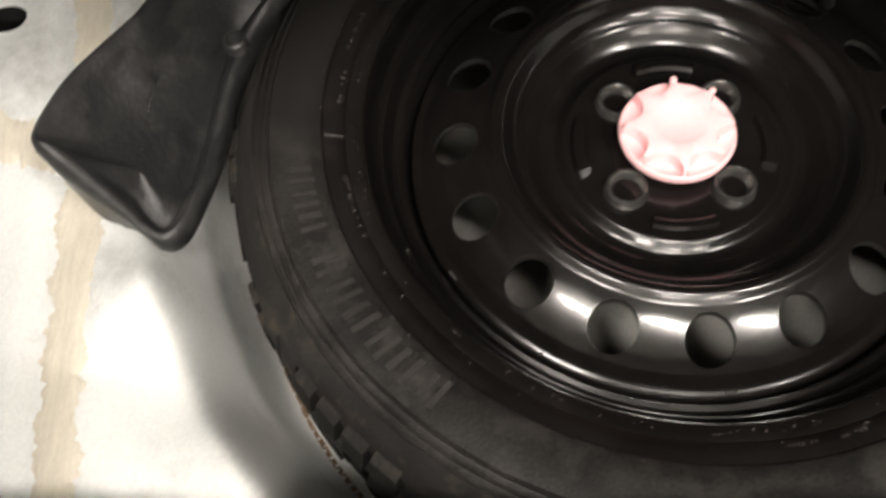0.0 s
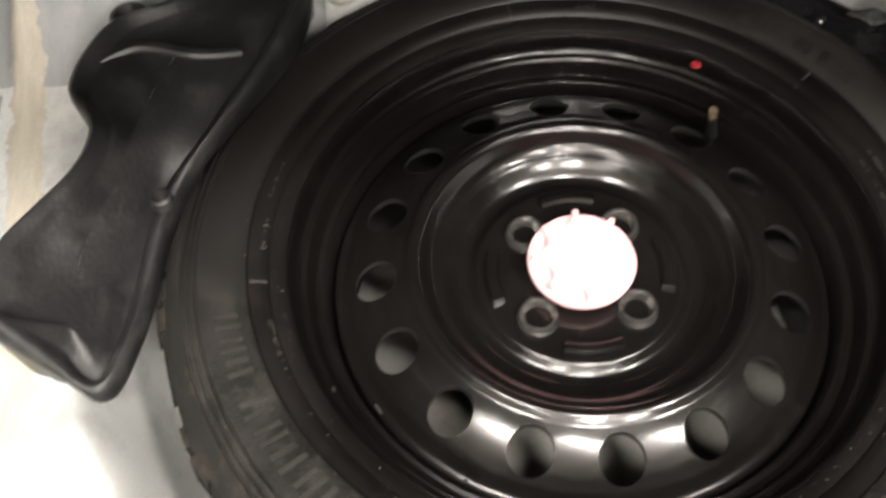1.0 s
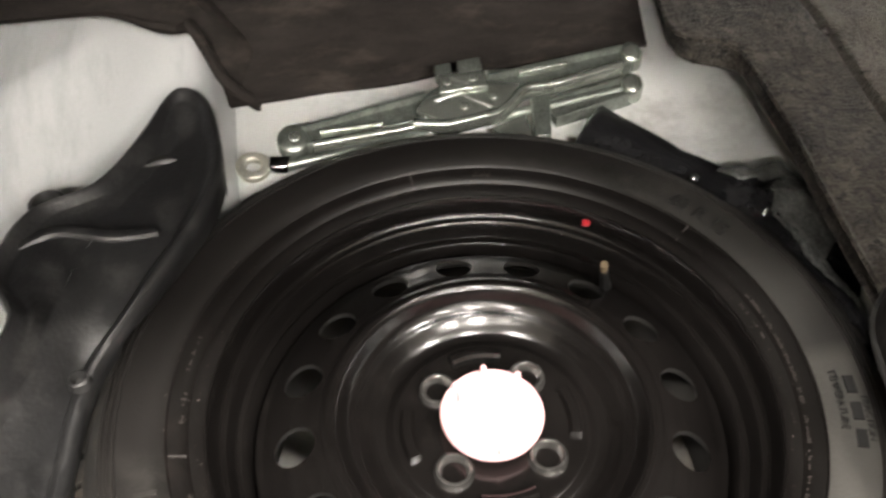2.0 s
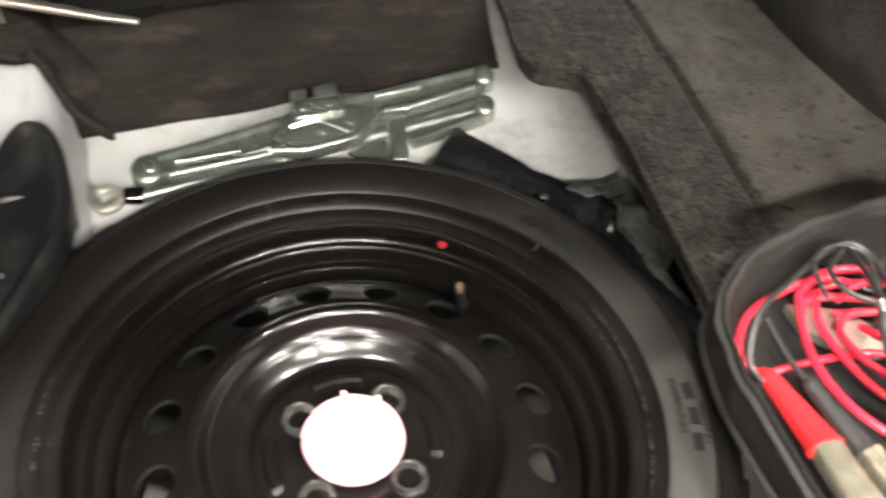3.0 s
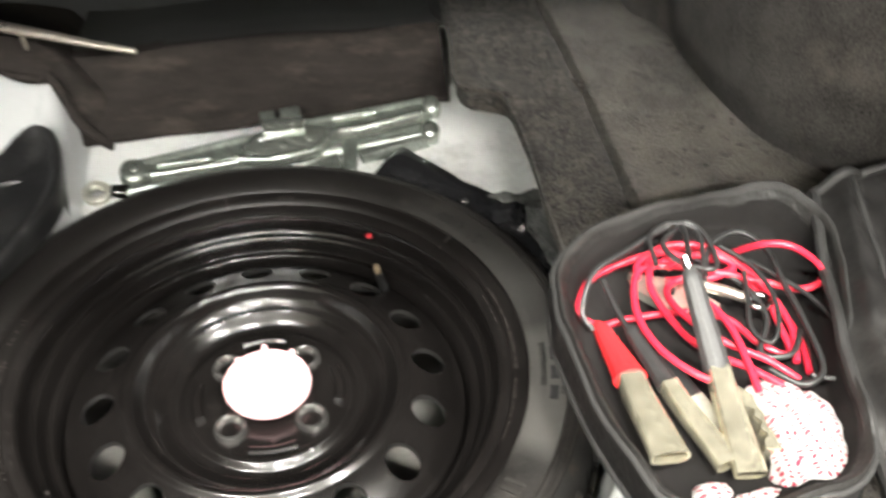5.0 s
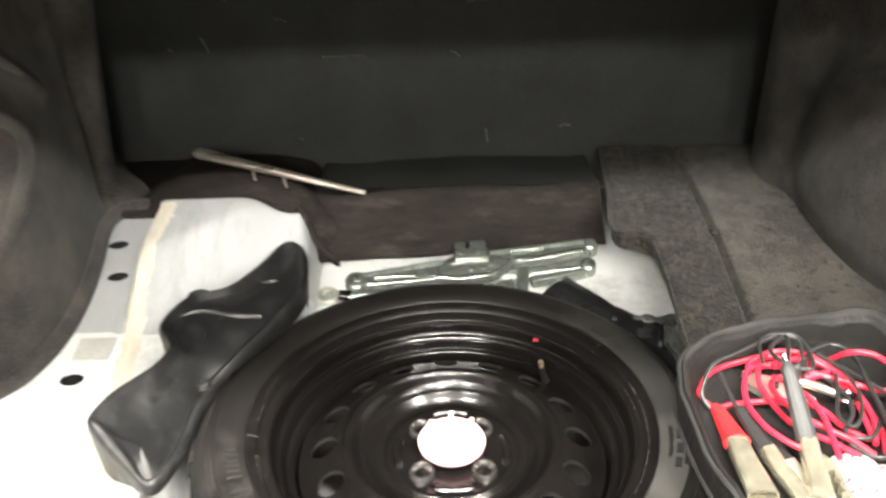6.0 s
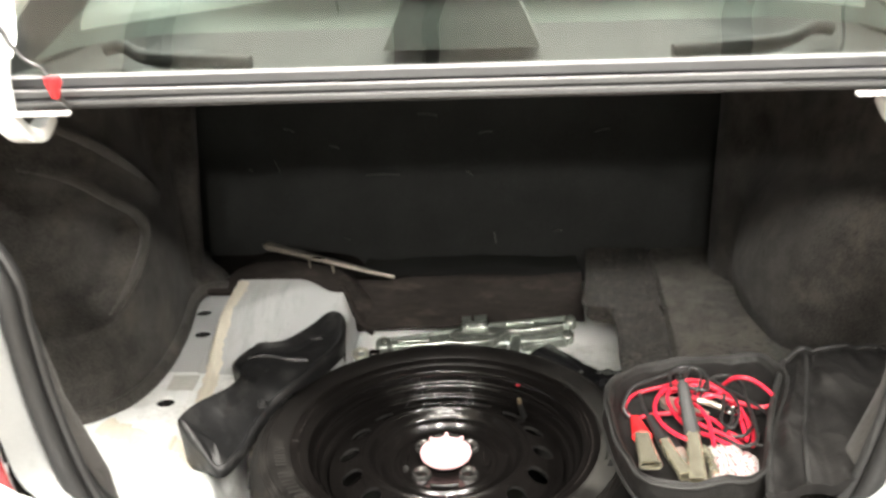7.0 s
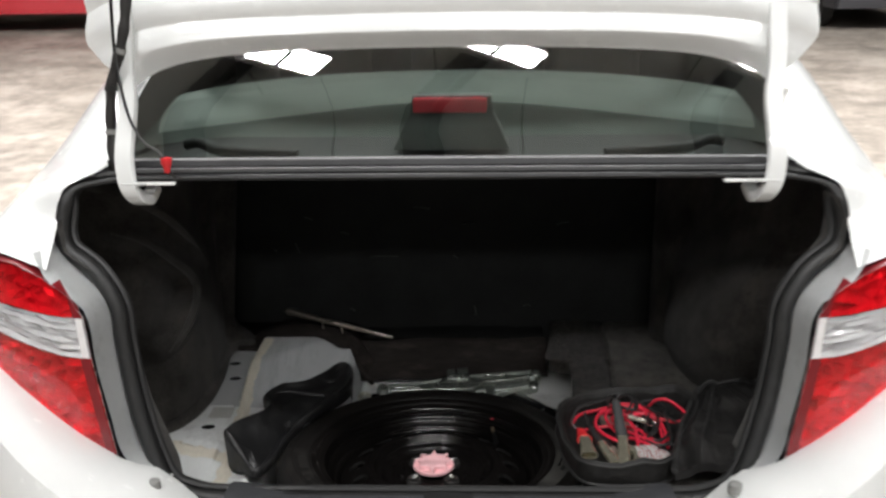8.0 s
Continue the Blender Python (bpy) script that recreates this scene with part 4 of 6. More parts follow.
def liner_right():
    foot = spline([(x, y, 0) for x, y in LINER_R], n=14)
    bm = bmesh.new()
    rows = []
    for p in foot:
        row = []
        for k in range(60):
            s = k / 59
            z = 0.725 + 0.50 * s
            arch = math.exp(-((p.y - 0.18) / 0.22) ** 2)
            out = 0.10 * sstep(0.05, 1.0, s) * (0.35 + 0.65 * arch) * (1 - sstep(0.40, 0.50, p.y)) + 0.025 * sstep(0.45, 0.6, s) * arch
            keep = sstep(-0.2, -0.02, p.y)
            x = p.x + out * keep
            near = sstep(-0.12, -0.25, p.y)
            top = lerp_table([(0.0, 1.05), (0.155, 1.022), (0.369, 0.94)], p.y)
            x -= 0.018 * sstep(top + 0.018, top - 0.018, z) * sstep(-0.02, 0.06, p.y) * sstep(0.42, 0.34, p.y) * sstep(0.73, 0.80, z)
            x += (2 * CX - lerp_table(OPEN_X, z) - 0.004 - x) * near
            row.append((x, p.y, z))
        rows.append(row)
    bridge(bm, rows, closed=False)
    part("side_lining", bm, FELT, car, "moulded black felt side lining over the wheel arch")


liner_right()

# sill with its scuff plate and latch
bm = bmesh.new()
prof = [(-0.276, 0.735), (-0.288, 0.760), (-0.305, 0.766), (-0.345, 0.770), (-0.364, 0.766), (-0.368, 0.745)]
rows = [[(CX + s * 0.345, y, z + 0.012 * sstep(0.7, 1.0, abs(s))) for y, z in prof] for s in [k / 20 - 1 for k in range(41)]]
bridge(bm, rows, closed=False)
plate = part("scuff_plate", bm, SCUFF, car, "dark grey plastic scuff plate on the sill")
bm = bmesh.new()
box(bm, (CX, -0.338, 0.771), (0.075, 0.03, 0.008), 0.002)
part("latch_striker", bm, HOLE, plate)

# tail lamps
LAMP_TOP = [(0, 1.084), (0.03, 1.099), (0.07, 1.108), (0.216, 1.129), (0.41, 1.145), (0.7, 1.150), (1, 1.12)]


def lamp_rows(flip):
    def at(u, w, deep=0.0):
        x_in = lerp_table([(0, -0.457), (0.55, -0.483), (0.80, -0.489), (1, -0.497)], w)
        x = x_in - u * (0.30 - 0.05 * w)
        d = max(0.0, -x - 0.45)
        b1, b2, low = 1.072 + 0.020 * u, 1.009 + 0.050 * u, 0.841 + 0.125 * u
        z = lerp_table([(0, low), (0.55, b2), (0.80, b1), (1, lerp_table(LAMP_TOP, u))], w)
        bulge = 0.014 * math.sin(w * math.pi) * min(1.0, u * 8)
        p = Vector((x, -0.362 - bulge + 1.6 * d * d + deep, z))
        return mirror_x(p) if flip else p
    return at


for flip in (False, True):
    at = lamp_rows(flip)
    bm = bmesh.new()
    rim_uv = ([(k / 14, 0) for k in range(14)] + [(1, k / 14) for k in range(14)] + [(1 - k / 14, 1) for k in range(14)] + [(0, 1 - k / 14) for k in range(14)])
    bridge(bm, [[at(max(u, inset), w, dp) for u, w in rim_uv] for dp, inset in ((0.0015, 0.0), (0.007, 0.01), (0.05, 0.22))], cap_b=True)
    housing = part("tail_lamp", bm, LAMP_EDGE, car, "red and clear tail lamp")
    for w0, w1, lens, nm in ((0.0, 0.55, LENS_RED, "red_lens"), (0.55, 0.80, LENS_CLEAR, "clear_lens"), (0.80, 1.0, LENS_RED, "red_lens")):
        bm = bmesh.new()
        sheet(bm, 18, 8, lambda u, v: at(u, w0 + (w1 - w0) * v))
        part(nm, bm, lens, housing, "clear reversing lamp lens" if lens is LENS_CLEAR else "red lamp lens").visible_shadow = False
        bm = bmesh.new()
        rng = random.Random(5 + flip)
        nu, nv = (30, 22) if w0 == 0 else (26, 7) if w0 > 0.7 else (13, 12)
        hs = {}

        def refl(u, v):
            key = (round(u * nu), round(v * nv))
            rimmed = key[0] in (0, nu) or key[1] in (0, nv)
            if key not in hs:
                hs[key] = 0.003 if rimmed else (0.004 + 0.008 * (key[1] % 2) + rng.choice((0, 0, 0.004, 0.009)) if 0.5 < w0 < 0.7 else rng.choice((0.004, 0.009, 0.016, 0.022)))
            return at(u, w0 + (w1 - w0) * v, hs[key])
        sheet(bm, nu, nv, refl)
        part("reflector", bm, REFLECTOR_BRIGHT if lens is LENS_CLEAR else REFLECTOR, housing, smooth=0)
    bm = bmesh.new()
    sheet(bm, 3, 10, lambda u, v: at(0.004 + u * 0.036, 0.555 + 0.24 * v, -0.0015))
    part("lens_border", bm, LAMP_EDGE_PALE, housing)
    for w0, w1 in ((0.01, 0.55), (0.80, 0.99)):
        bm = bmesh.new()
        sheet(bm, 3, 10, lambda u, v: at(0.004 + u * 0.045, w0 + (w1 - w0) * v, -0.0012))
        part("lens_border", bm, LAMP_EDGE, housing)

# bumper
bm = bmesh.new()
rows = []
for k in range(61):
    s = k / 30 - 1
    x = CX + s * 0.82
    ax = abs(x - CX)
    top = 0.764 + 0.083 * sstep(0.345, 0.46, ax) + 0.62 * max(0.0, ax - 0.475) * 0.95
    back = 2.3 * max(0.0, ax - 0.47) ** 2
    inner = -0.352 - 0.012 * sstep(0.40, 0.47, ax)
    rows.append([(x, y + back, z) for y, z in ((inner + 0.004, top - 0.03), (inner - 0.002, top - 0.004), (inner - 0.03, top + 0.004), (inner - 0.09, top + 0.002),
                 (inner - 0.135, top - 0.02), (inner - 0.155, top - 0.08), (inner - 0.16, 0.62), (inner - 0.15, 0.42), (inner - 0.10, 0.30))])
bridge(bm, rows, closed=False)
bumper = part("bumper", bm, PAINT, car, "white painted bumper")
for x in (-0.391, 0.452):
    bm = bmesh.new()
    revolve(bm, [(0.0, 0.0075), (0.006, 0.007), (0.0095, 0.005), (0.0105, -0.01)], 20, centre=(x, -0.406, 0.832))
    part("bumper_plug", bm, PLUG, bumper)

# boot lid, open, with its two goose-neck hinges
bm = bmesh.new()


def lid_at(u, v):
    x = u * 2 - 1
    half = 0.526 + 0.062 * sstep(0.0, 0.13, v) + 0.01 * v
    low = 1.440 - 0.018 * x * x - 0.045 * abs(x) ** 8
    z = low + (1.98 - low) * v
    rim = sstep(0.0, 0.05, v)
    groove = 0.010 * math.exp(-((v - 0.10) / 0.02) ** 2) + 0.012 * math.exp(-((v - 0.2) / 0.025) ** 2)
    edge = 0.02 * sstep(0.9, 1.0, abs(x))
    return (CX + x * half, -0.125 + 0.035 * (1 - rim) + groove + edge + 0.10 * v, z)


sheet(bm, 40, 60, lid_at, thick=(0, 0.035, 0.006))
lid = part("boot_lid", bm, PAINT, car, "white boot lid standing open")
for flip in (False, True):
    f = mirror_x if flip else (lambda p: Vector(p))
    bm = bmesh.new()
    path = spline([f(p) for p in ((-0.478, -0.105, 1.50), (-0.473, -0.14, 1.42), (-0.464, -0.165, 1.36), (-0.466, -0.195, 1.29), (-0.463, -0.205, 1.25),
                                  (-0.457, -0.204, 1.228), (-0.449, -0.194, 1.214), (-0.441, -0.178, 1.212), (-0.436, -0.160, 1.226))], n=7)
    rings = []
    for i, p in enumerate(path):
        d = (path[min(i + 1, len(path) - 1)] - path[max(i - 1, 0)]).normalized()
        n = Vector((1, 0, 0)).cross(d).normalized()
        w = 0.0140 - 0.0040 * sstep(0.55, 1.0, i / len(path))
        rings.append([p + Vector((w * a, 0, 0)) + n * (0.0085 * b) for a, b in ((-1, -0.5), (-0.9, -1), (0.9, -1), (1, -0.5), (1, 0.5), (0.9, 1), (-0.9, 1), (-1, 0.5))])
    bridge(bm, rings, True, True, True)
    part("hinge_arm", bm, PAINT, lid)
    bm = bmesh.new()
    a, b = f((-0.47, -0.209, 1.240)), f((-0.385, -0.209, 1.2425))
    box(bm, (a + b) / 2, ((a - b).length, 0.012, 0.004), 0.001)
    part("hinge_bracket", bm, PAINT, lid)

# wiring along the left hinge
bm = bmesh.new()
LOOM_LINE = spline([(-0.450, -0.15, 1.60), (-0.454, -0.165, 1.505), (-0.465, -0.17, 1.45), (-0.486, -0.172, 1.385), (-0.492, -0.175, 1.31),
                    (-0.489, -0.18, 1.262), (-0.485, -0.16, 1.235)], n=8)
tube(bm, LOOM_LINE, lambda t: 0.0082 + 0.0009 * math.sin(t * 55), 10)
loom = part("wire_loom", bm, LOOM, lid, "taped black wiring loom")
bm = bmesh.new()
tube(bm, spline([(-0.468, -0.18, 1.56), (-0.470, -0.185, 1.46), (-0.466, -0.19, 1.41), (-0.452, -0.2, 1.345), (-0.43, -0.205, 1.305), (-0.406, -0.21, 1.290),
                 (-0.392, -0.212, 1.262), (-0.386, -0.205, 1.245)], n=8), 0.0025, 6)
part("thin_wire", bm, BLACK_WIRE, lid)
for k in (6, 17, 24, 31, 38):
    bm = bmesh.new()
    d = (LOOM_LINE[k + 1] - LOOM_LINE[k]).normalized()
    cylinder(bm, LOOM_LINE[k] - d * 0.004, LOOM_LINE[k] + d * 0.004, 0.0100, 12)
    part("wire_clip", bm, PLUG if k in (17, 31) else BLACK_WIRE, loom)
bm = bmesh.new()
revolve(bm, [(0.0, -0.014), (0.004, -0.013), (0.006, -0.004), (0.009, 0.004), (0.0085, 0.010), (0.0, 0.0115)], 12, centre=(-0.395, -0.214, 1.272))
part("red_clip", bm, RED_BOOT, loom, "small red plastic wire clip")

# ---- the spare wheel ----
wheel = thing("spare_wheel", (0, 0, 0.50), "black steel spare wheel with used tyre in the boot well", "wheel")
bm = bmesh.new()
TYRE = [(0.2075, 0.668), (0.2085, 0.6745), (0.213, 0.6775), (0.2185, 0.6785), (0.2205, 0.6815), (0.226, 0.6835), (0.232, 0.685), (0.2335, 0.6872),
        (0.245, 0.6905), (0.256, 0.6920), (0.2655, 0.6912), (0.2668, 0.6892), (0.2682, 0.6904), (0.2715, 0.6890), (0.2725, 0.6874), (0.2735, 0.6882),
        (0.2765, 0.6866), (0.2775, 0.6848), (0.2785, 0.6856), (0.286, 0.6790), (0.293, 0.669)]
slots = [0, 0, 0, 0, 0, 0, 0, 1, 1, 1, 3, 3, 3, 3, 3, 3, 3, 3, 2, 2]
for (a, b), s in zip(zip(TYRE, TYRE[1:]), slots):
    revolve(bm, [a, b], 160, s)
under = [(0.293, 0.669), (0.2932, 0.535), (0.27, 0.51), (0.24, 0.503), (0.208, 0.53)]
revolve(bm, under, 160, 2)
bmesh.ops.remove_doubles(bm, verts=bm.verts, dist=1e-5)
tyre = part("tyre", bm, [RUBBER, RUBBER_DUST_SHEEN, TREAD, RUBBER_SHOULDER], wheel, "used black tyre with a dusty sidewall")
bm = bmesh.new()
rng = random.Random(3)
for k in range(82):
    a0 = k * math.tau / 82
    wid = math.tau / 82 * rng.uniform(0.70, 0.82)
    for (z0, z1), shift in (((0.646, 0.676), 0.0), ((0.606, 0.640), 0.3), ((0.560, 0.600), 0.6)):
        ring = []
        out = 0.3015 - rng.choice((0.0, 0.0, 0.003, 0.005))
        for rr, zz in ((0.289, z0), (out, z0), (out if z1 < 0.66 else out - 0.004, z1 - 0.008), (0.289, z1 - (0.003 if z1 > 0.66 else 0))):
            ring.append((rr, zz))
        rows = []
        span = wid * (1.06 if shift == 0.0 else 1.0)
        for j in range(3):
            a = a0 + j / 2 * span + shift * wid
            rows.append([(r * math.cos(a), r * math.sin(a), z) for r, z in ring])
        bridge(bm, rows, True, True, True)
part("tread", bm, TREAD, tyre, "worn tread blocks", kind="stuff")


def tyre_z(r):
    return lerp_table(TYRE, r)


def arc_text(words, r, start, size, z_up=0.0006):
    """Letters standing outwards round the wheel, running clockwise from the angle start, in degrees."""
    bm = bmesh.new()
    cu = bpy.data.curves.new("lettering", "FONT")
    cu.body, cu.size, cu.extrude = words, size, 0.0004
    ob = bpy.data.objects.new("lettering", cu)
    scene.collection.objects.link(ob)
    me = bpy.data.meshes.new_from_object(ob.evaluated_get(bpy.context.evaluated_depsgraph_get()))
    bm.from_mesh(me)
    bpy.data.objects.remove(ob)
    bpy.data.curves.remove(cu)
    bpy.data.meshes.remove(me)
    for v in bm.verts:
        a = radians(start) - v.co.x / r
        rad = r + v.co.y
        v.co = Vector((rad * math.cos(a), rad * math.sin(a), tyre_z(rad) + z_up + v.co.z))
    return bm


def arc_bar(bm, r0, r1, a0, a1, h=0.0012, n=3):
    """A low raised bar on the sidewall between two radii and two angles, in degrees."""
    rows = []
    for k in range(n + 1):
        a = radians(a0 + (a1 - a0) * k / n)
        rows.append([(r * math.cos(a), r * math.sin(a), tyre_z(r) + z) for r, z in ((r0, -0.001), (r0, h), (r1, h), (r1, -0.001))])
    bridge(bm, rows, True, True, True)


part("size_lettering", arc_text("60 R 15", 0.241, 40.5, 0.018), LETTER_DARK, tyre, "moulded tyre size lettering", smooth=0)
part("grade_lettering", arc_text("TEMPERATURE", 0.2425, -7.0, 0.0075), LETTER_DARK, tyre, smooth=0)
part("grade_lettering", arc_text("TRACTION", 0.2598, -12.0, 0.0075), LETTER_DARK, tyre, smooth=0)
for k in range(3):
    bm = bmesh.new()
    arc_bar(bm, 0.2510, 0.2580, -8.6 - 5.0 * k, -11.8 - 5.0 * k, 0.0014)
    part("sidewall_slot", bm, HOLE, tyre)
# maker's lettering as plain bars, round the sidewall
rng = random.Random(8)
bm = bmesh.new()
for start, count, r0, r1, step in ((231, 6, 0.239, 0.258, 4.6), (201, 3, 0.240, 0.256, 4.0), (318, 6, 0.240, 0.257, 4.4)):
    for k in range(count):
        a = start - k * step
        w = step * 0.66 * rng.uniform(0.85, 1.1)
        arc_bar(bm, r0, r1, a, a - 0.28 * w, 0.0013, 1)
        arc_bar(bm, r0 + 0.001, r1 - 0.001, a - 0.7 * w, a - w, 0.0013, 1)
part("maker_lettering", bm, LETTER_RAISED, tyre, kind="stuff")
bm = bmesh.new()
for start, stop, r0, r1, fill in ((14, -34, 0.2205, 0.2245, 0.7), (16, 2, 0.2135, 0.2165, 0.6), (178, 170, 0.2215, 0.2265, 0.8), (192, 204, 0.2195, 0.2245, 0.7),
                                  (166, 158, 0.224, 0.228, 0.6), (276, 281, 0.2225, 0.2265, 0.7), (284, 288, 0.2225, 0.2265, 0.8), (291, 296, 0.2225, 0.227, 0.8),
                                  (112, 76, 0.2165, 0.2195, 0.65), (84, 78, 0.223, 0.230, 0.5)):
    span, r1 = stop - start, r0 + 0.62 * (r1 - r0)
    count = max(3, int(abs(span) / 0.6))
    for k in range(count):
        if rng.random() < fill:
            a = start + span * k / count
            lo = r0 + rng.choice((0, 0, 0.3)) * (r1 - r0)
            arc_bar(bm, lo, r1 - rng.choice((0, 0.4)) * (r1 - r0), a, a + 0.3 * span / abs(span), 0.0006, 1)
part("small_print", bm, SMALL_PRINT, tyre, kind="stuff")
for a, r0, r1 in ((33.5, 0.218, 0.2325), (184, 0.2195, 0.231), (96.5, 0.2195, 0.231)):
    bm = bmesh.new()
    arc_bar(bm, r0, r1, a, a + 0.4, 0.0012, 1)
    part("mould_tick", bm, LETTER, tyre)

bm = bmesh.new()
RIM = [(0.2105, 0.664), (0.2118, 0.6705), (0.2105, 0.6735), (0.2075, 0.6735), (0.2055, 0.670), (0.2045, 0.660), (0.2035, 0.6545), (0.2005, 0.652), (0.1975, 0.652),
       (0.1955, 0.6495), (0.1945, 0.640), (0.1925, 0.6365), (0.1885, 0.6355), (0.1855, 0.637), (0.1835, 0.634), (0.1822, 0.622), (0.180, 0.612), (0.178, 0.60),
       (0.178, 0.54), (0.19, 0.525), (0.205, 0.52)]
revolve(bm, RIM[:17], 144)
revolve(bm, RIM[16:], 144, 1)
bmesh.ops.remove_doubles(bm, verts=bm.verts, dist=1e-5)
rim = part("rim", bm, [ENAMEL, BARREL], wheel, "black enamelled steel rim")
bm = bmesh.new()
DISC_OUT = [(0.1815, 0.614), (0.1800, 0.626), (0.1782, 0.6285), (0.1755, 0.629), (0.1722, 0.6315), (0.1690, 0.6347), (0.1665, 0.6370)]
DISC_IN = [(0.1295, 0.6555), (0.1272, 0.6563), (0.1250, 0.6588), (0.1215, 0.6603), (0.1180, 0.6590), (0.1150, 0.6545), (0.1125, 0.6485), (0.1085, 0.6425), (0.1040, 0.6395),
           (0.1000, 0.6380), (0.0985, 0.6345), (0.0930, 0.6325), (0.0910, 0.6295), (0.0830, 0.6285), (0.0790, 0.6300), (0.0765, 0.6340), (0.0735, 0.6355),
           (0.070, 0.6345), (0.060, 0.6345), (0.036, 0.6350), (0.030, 0.6350), (0.029, 0.62)]
revolve(bm, DISC_OUT, 128)
revolve(bm, DISC_IN, 128)


def disc_z(r):
    return lerp_table([(0.1295, 0.6555), (0.138, 0.6530), (0.148, 0.6485), (0.158, 0.6430), (0.1665, 0.6370)], r)


for k in range(16):
    a0 = radians(-89.2 + 22.5 * k)
    edge = []
    for i in range(8):
        edge.append((-1 + i / 4, -1))
    for i in range(8):
        edge.append((1, -1 + i / 4))
    for i in range(8):
        edge.append((1 - i / 4, 1))
    for i in range(8):
        edge.append((-1, 1 - i / 4))
    rings = [[], [], [], [], []]
    for ea, er in edge:
        a, r = a0 + ea * radians(11.25), 0.148 + er * 0.0185
        rings[0].append((r * math.cos(a), r * math.sin(a), disc_z(r)))
        th = math.atan2(er, ea)
        for ring, rad, dz in ((1, 0.0172, 0.0), (2, 0.0158, 0.0), (3, 0.0154, 0.0), (4, 0.0153, -0.0050)):
            rr = 0.148 + rad * math.sin(th)
            aa = a0 + rad * math.cos(th) / 0.148
            rings[ring].append((rr * math.cos(aa), rr * math.sin(aa), disc_z(rr) + dz))
    rings[0] = [(x, y, disc_z(math.hypot(x, y))) for x, y, z in rings[0]]
    bridge(bm, rings[:4])
    bridge(bm, [rings[3], rings[4]], slot=1)
bmesh.ops.remove_doubles(bm, verts=bm.verts, dist=0.0001)
disc = part("wheel_disc", bm, [ENAMEL, HOLE_EDGE], wheel, "black pressed steel disc with round vent holes", smooth=50)
for k in range(4):
    a = radians(45 + 90 * k)
    c = (0.05 * math.cos(a), 0.05 * math.sin(a), 0)
    bm = bmesh.new()
    revolve(bm, [(0.0155, 0.6345), (0.0148, 0.6385), (0.0135, 0.6408), (0.0118, 0.6412), (0.0106, 0.6400), (0.0086, 0.6345), (0.0072, 0.6320), (0.0068, 0.622)], 28, centre=c)
    part("bolt_seat", bm, SEAT_STEEL, disc)
    bm = bmesh.new()
    revolve(bm, [(0.0, 0.623), (0.007, 0.623)], 16, centre=c)
    part("bolt_hole", bm, HOLE, disc)
    bm = bmesh.new()
    b = radians(90 * k)
    tube(bm, [(0.0645 * math.cos(b + t), 0.0645 * math.sin(b + t), 0.6368 + 0.0006 * (1 - abs(t) * 3)) for t in [(-0.32 + 0.08 * j) for j in range(9)]], 0.0050, 8, squash=0.8)
    part("hub_rib", bm, ENAMEL, disc)
bm = bmesh.new()
tube(bm, [(0.1235, 0.1135, 0.640), (0.1195, 0.110, 0.655), (0.116, 0.107, 0.672)], lambda t: 0.0052 - 0.0020 * t, 12)
valve = part("valve", bm, LETTER_DARK, rim, "rubber tyre valve")
bm = bmesh.new()
tube(bm, [(0.1165, 0.1075, 0.669), (0.1150, 0.106, 0.678)], 0.0034, 10)
part("valve_cap", bm, BRASS, valve)
bm = bmesh.new()
c = Vector((0.1122, 0.1555, 0.6725))
bmesh.ops.create_uvsphere(bm, u_segments=14, v_segments=8, radius=0.0043, matrix=Matrix.Translation((0.1150, 0.1590, 0.6725)) @ Matrix.Diagonal((1, 1, 0.3, 1)))
part("red_dot", bm, RED_DOT, tyre, "red paint dot")
for a, r, l in ((-86.5, 0.1755, 2.2), (-150, 0.1775, 2.5), (205, 0.1985, 1.0), (-60, 0.2105, 1.2), (-100, 0.2105, 0.8), (190, 0.211, 1.5), (218, 0.2108, 1.8), (-128, 0.2112, 1.1), (236, 0.1765, 1.0)):
    bm = bmesh.new()
    tube(bm, [(r * math.cos(radians(a + t)), r * math.sin(radians(a + t)), lerp_table(sorted(RIM[2:14]), r) + 0.0006 if r > 0.19 else 0.6293) for t in (0, l / 2, l)], 0.0009, 5)
    part("paint_chip", bm, LETTER, rim)

bm = bmesh.new()
rng = random.Random(21)
for k in range(260):
    a = rng.uniform(0, math.tau)
    r = rng.choice((0.2122, 0.2122, 0.2205, 0.2335, 0.267)) + rng.uniform(-0.0012, 0.0022)
    s = rng.uniform(0.0003, 0.0008)
    c = Vector((r * math.cos(a), r * math.sin(a), tyre_z(r) + 0.0002))
    ring = [c + Vector((math.cos(t) * s * 1.4, math.sin(t) * s, 0)) for t in (0.3, 1.5, 2.8, 4.2, 5.4)]
    bm.faces.new([bm.verts.new(p + Vector((0, 0, 0.0004))) for p in ring])
part("dust_specks", bm, DUST, tyre, kind="stuff", smooth=0)

# hold-down knob
knob = thing("hold_down_knob", (0, 0, 0.645), "pink plastic star knob holding the spare wheel down", "knob")
bm = bmesh.new()
revolve(bm, [(0.0, 0.642), (0.034, 0.642), (0.0385, 0.646), (0.0392, 0.6500), (0.0384, 0.6522), (0.0368, 0.6526), (0.0350, 0.6508), (0.030, 0.6495), (0.0, 0.6495)], 64)
part("flange", bm, PINK, knob)
bm = bmesh.new()
N = 144


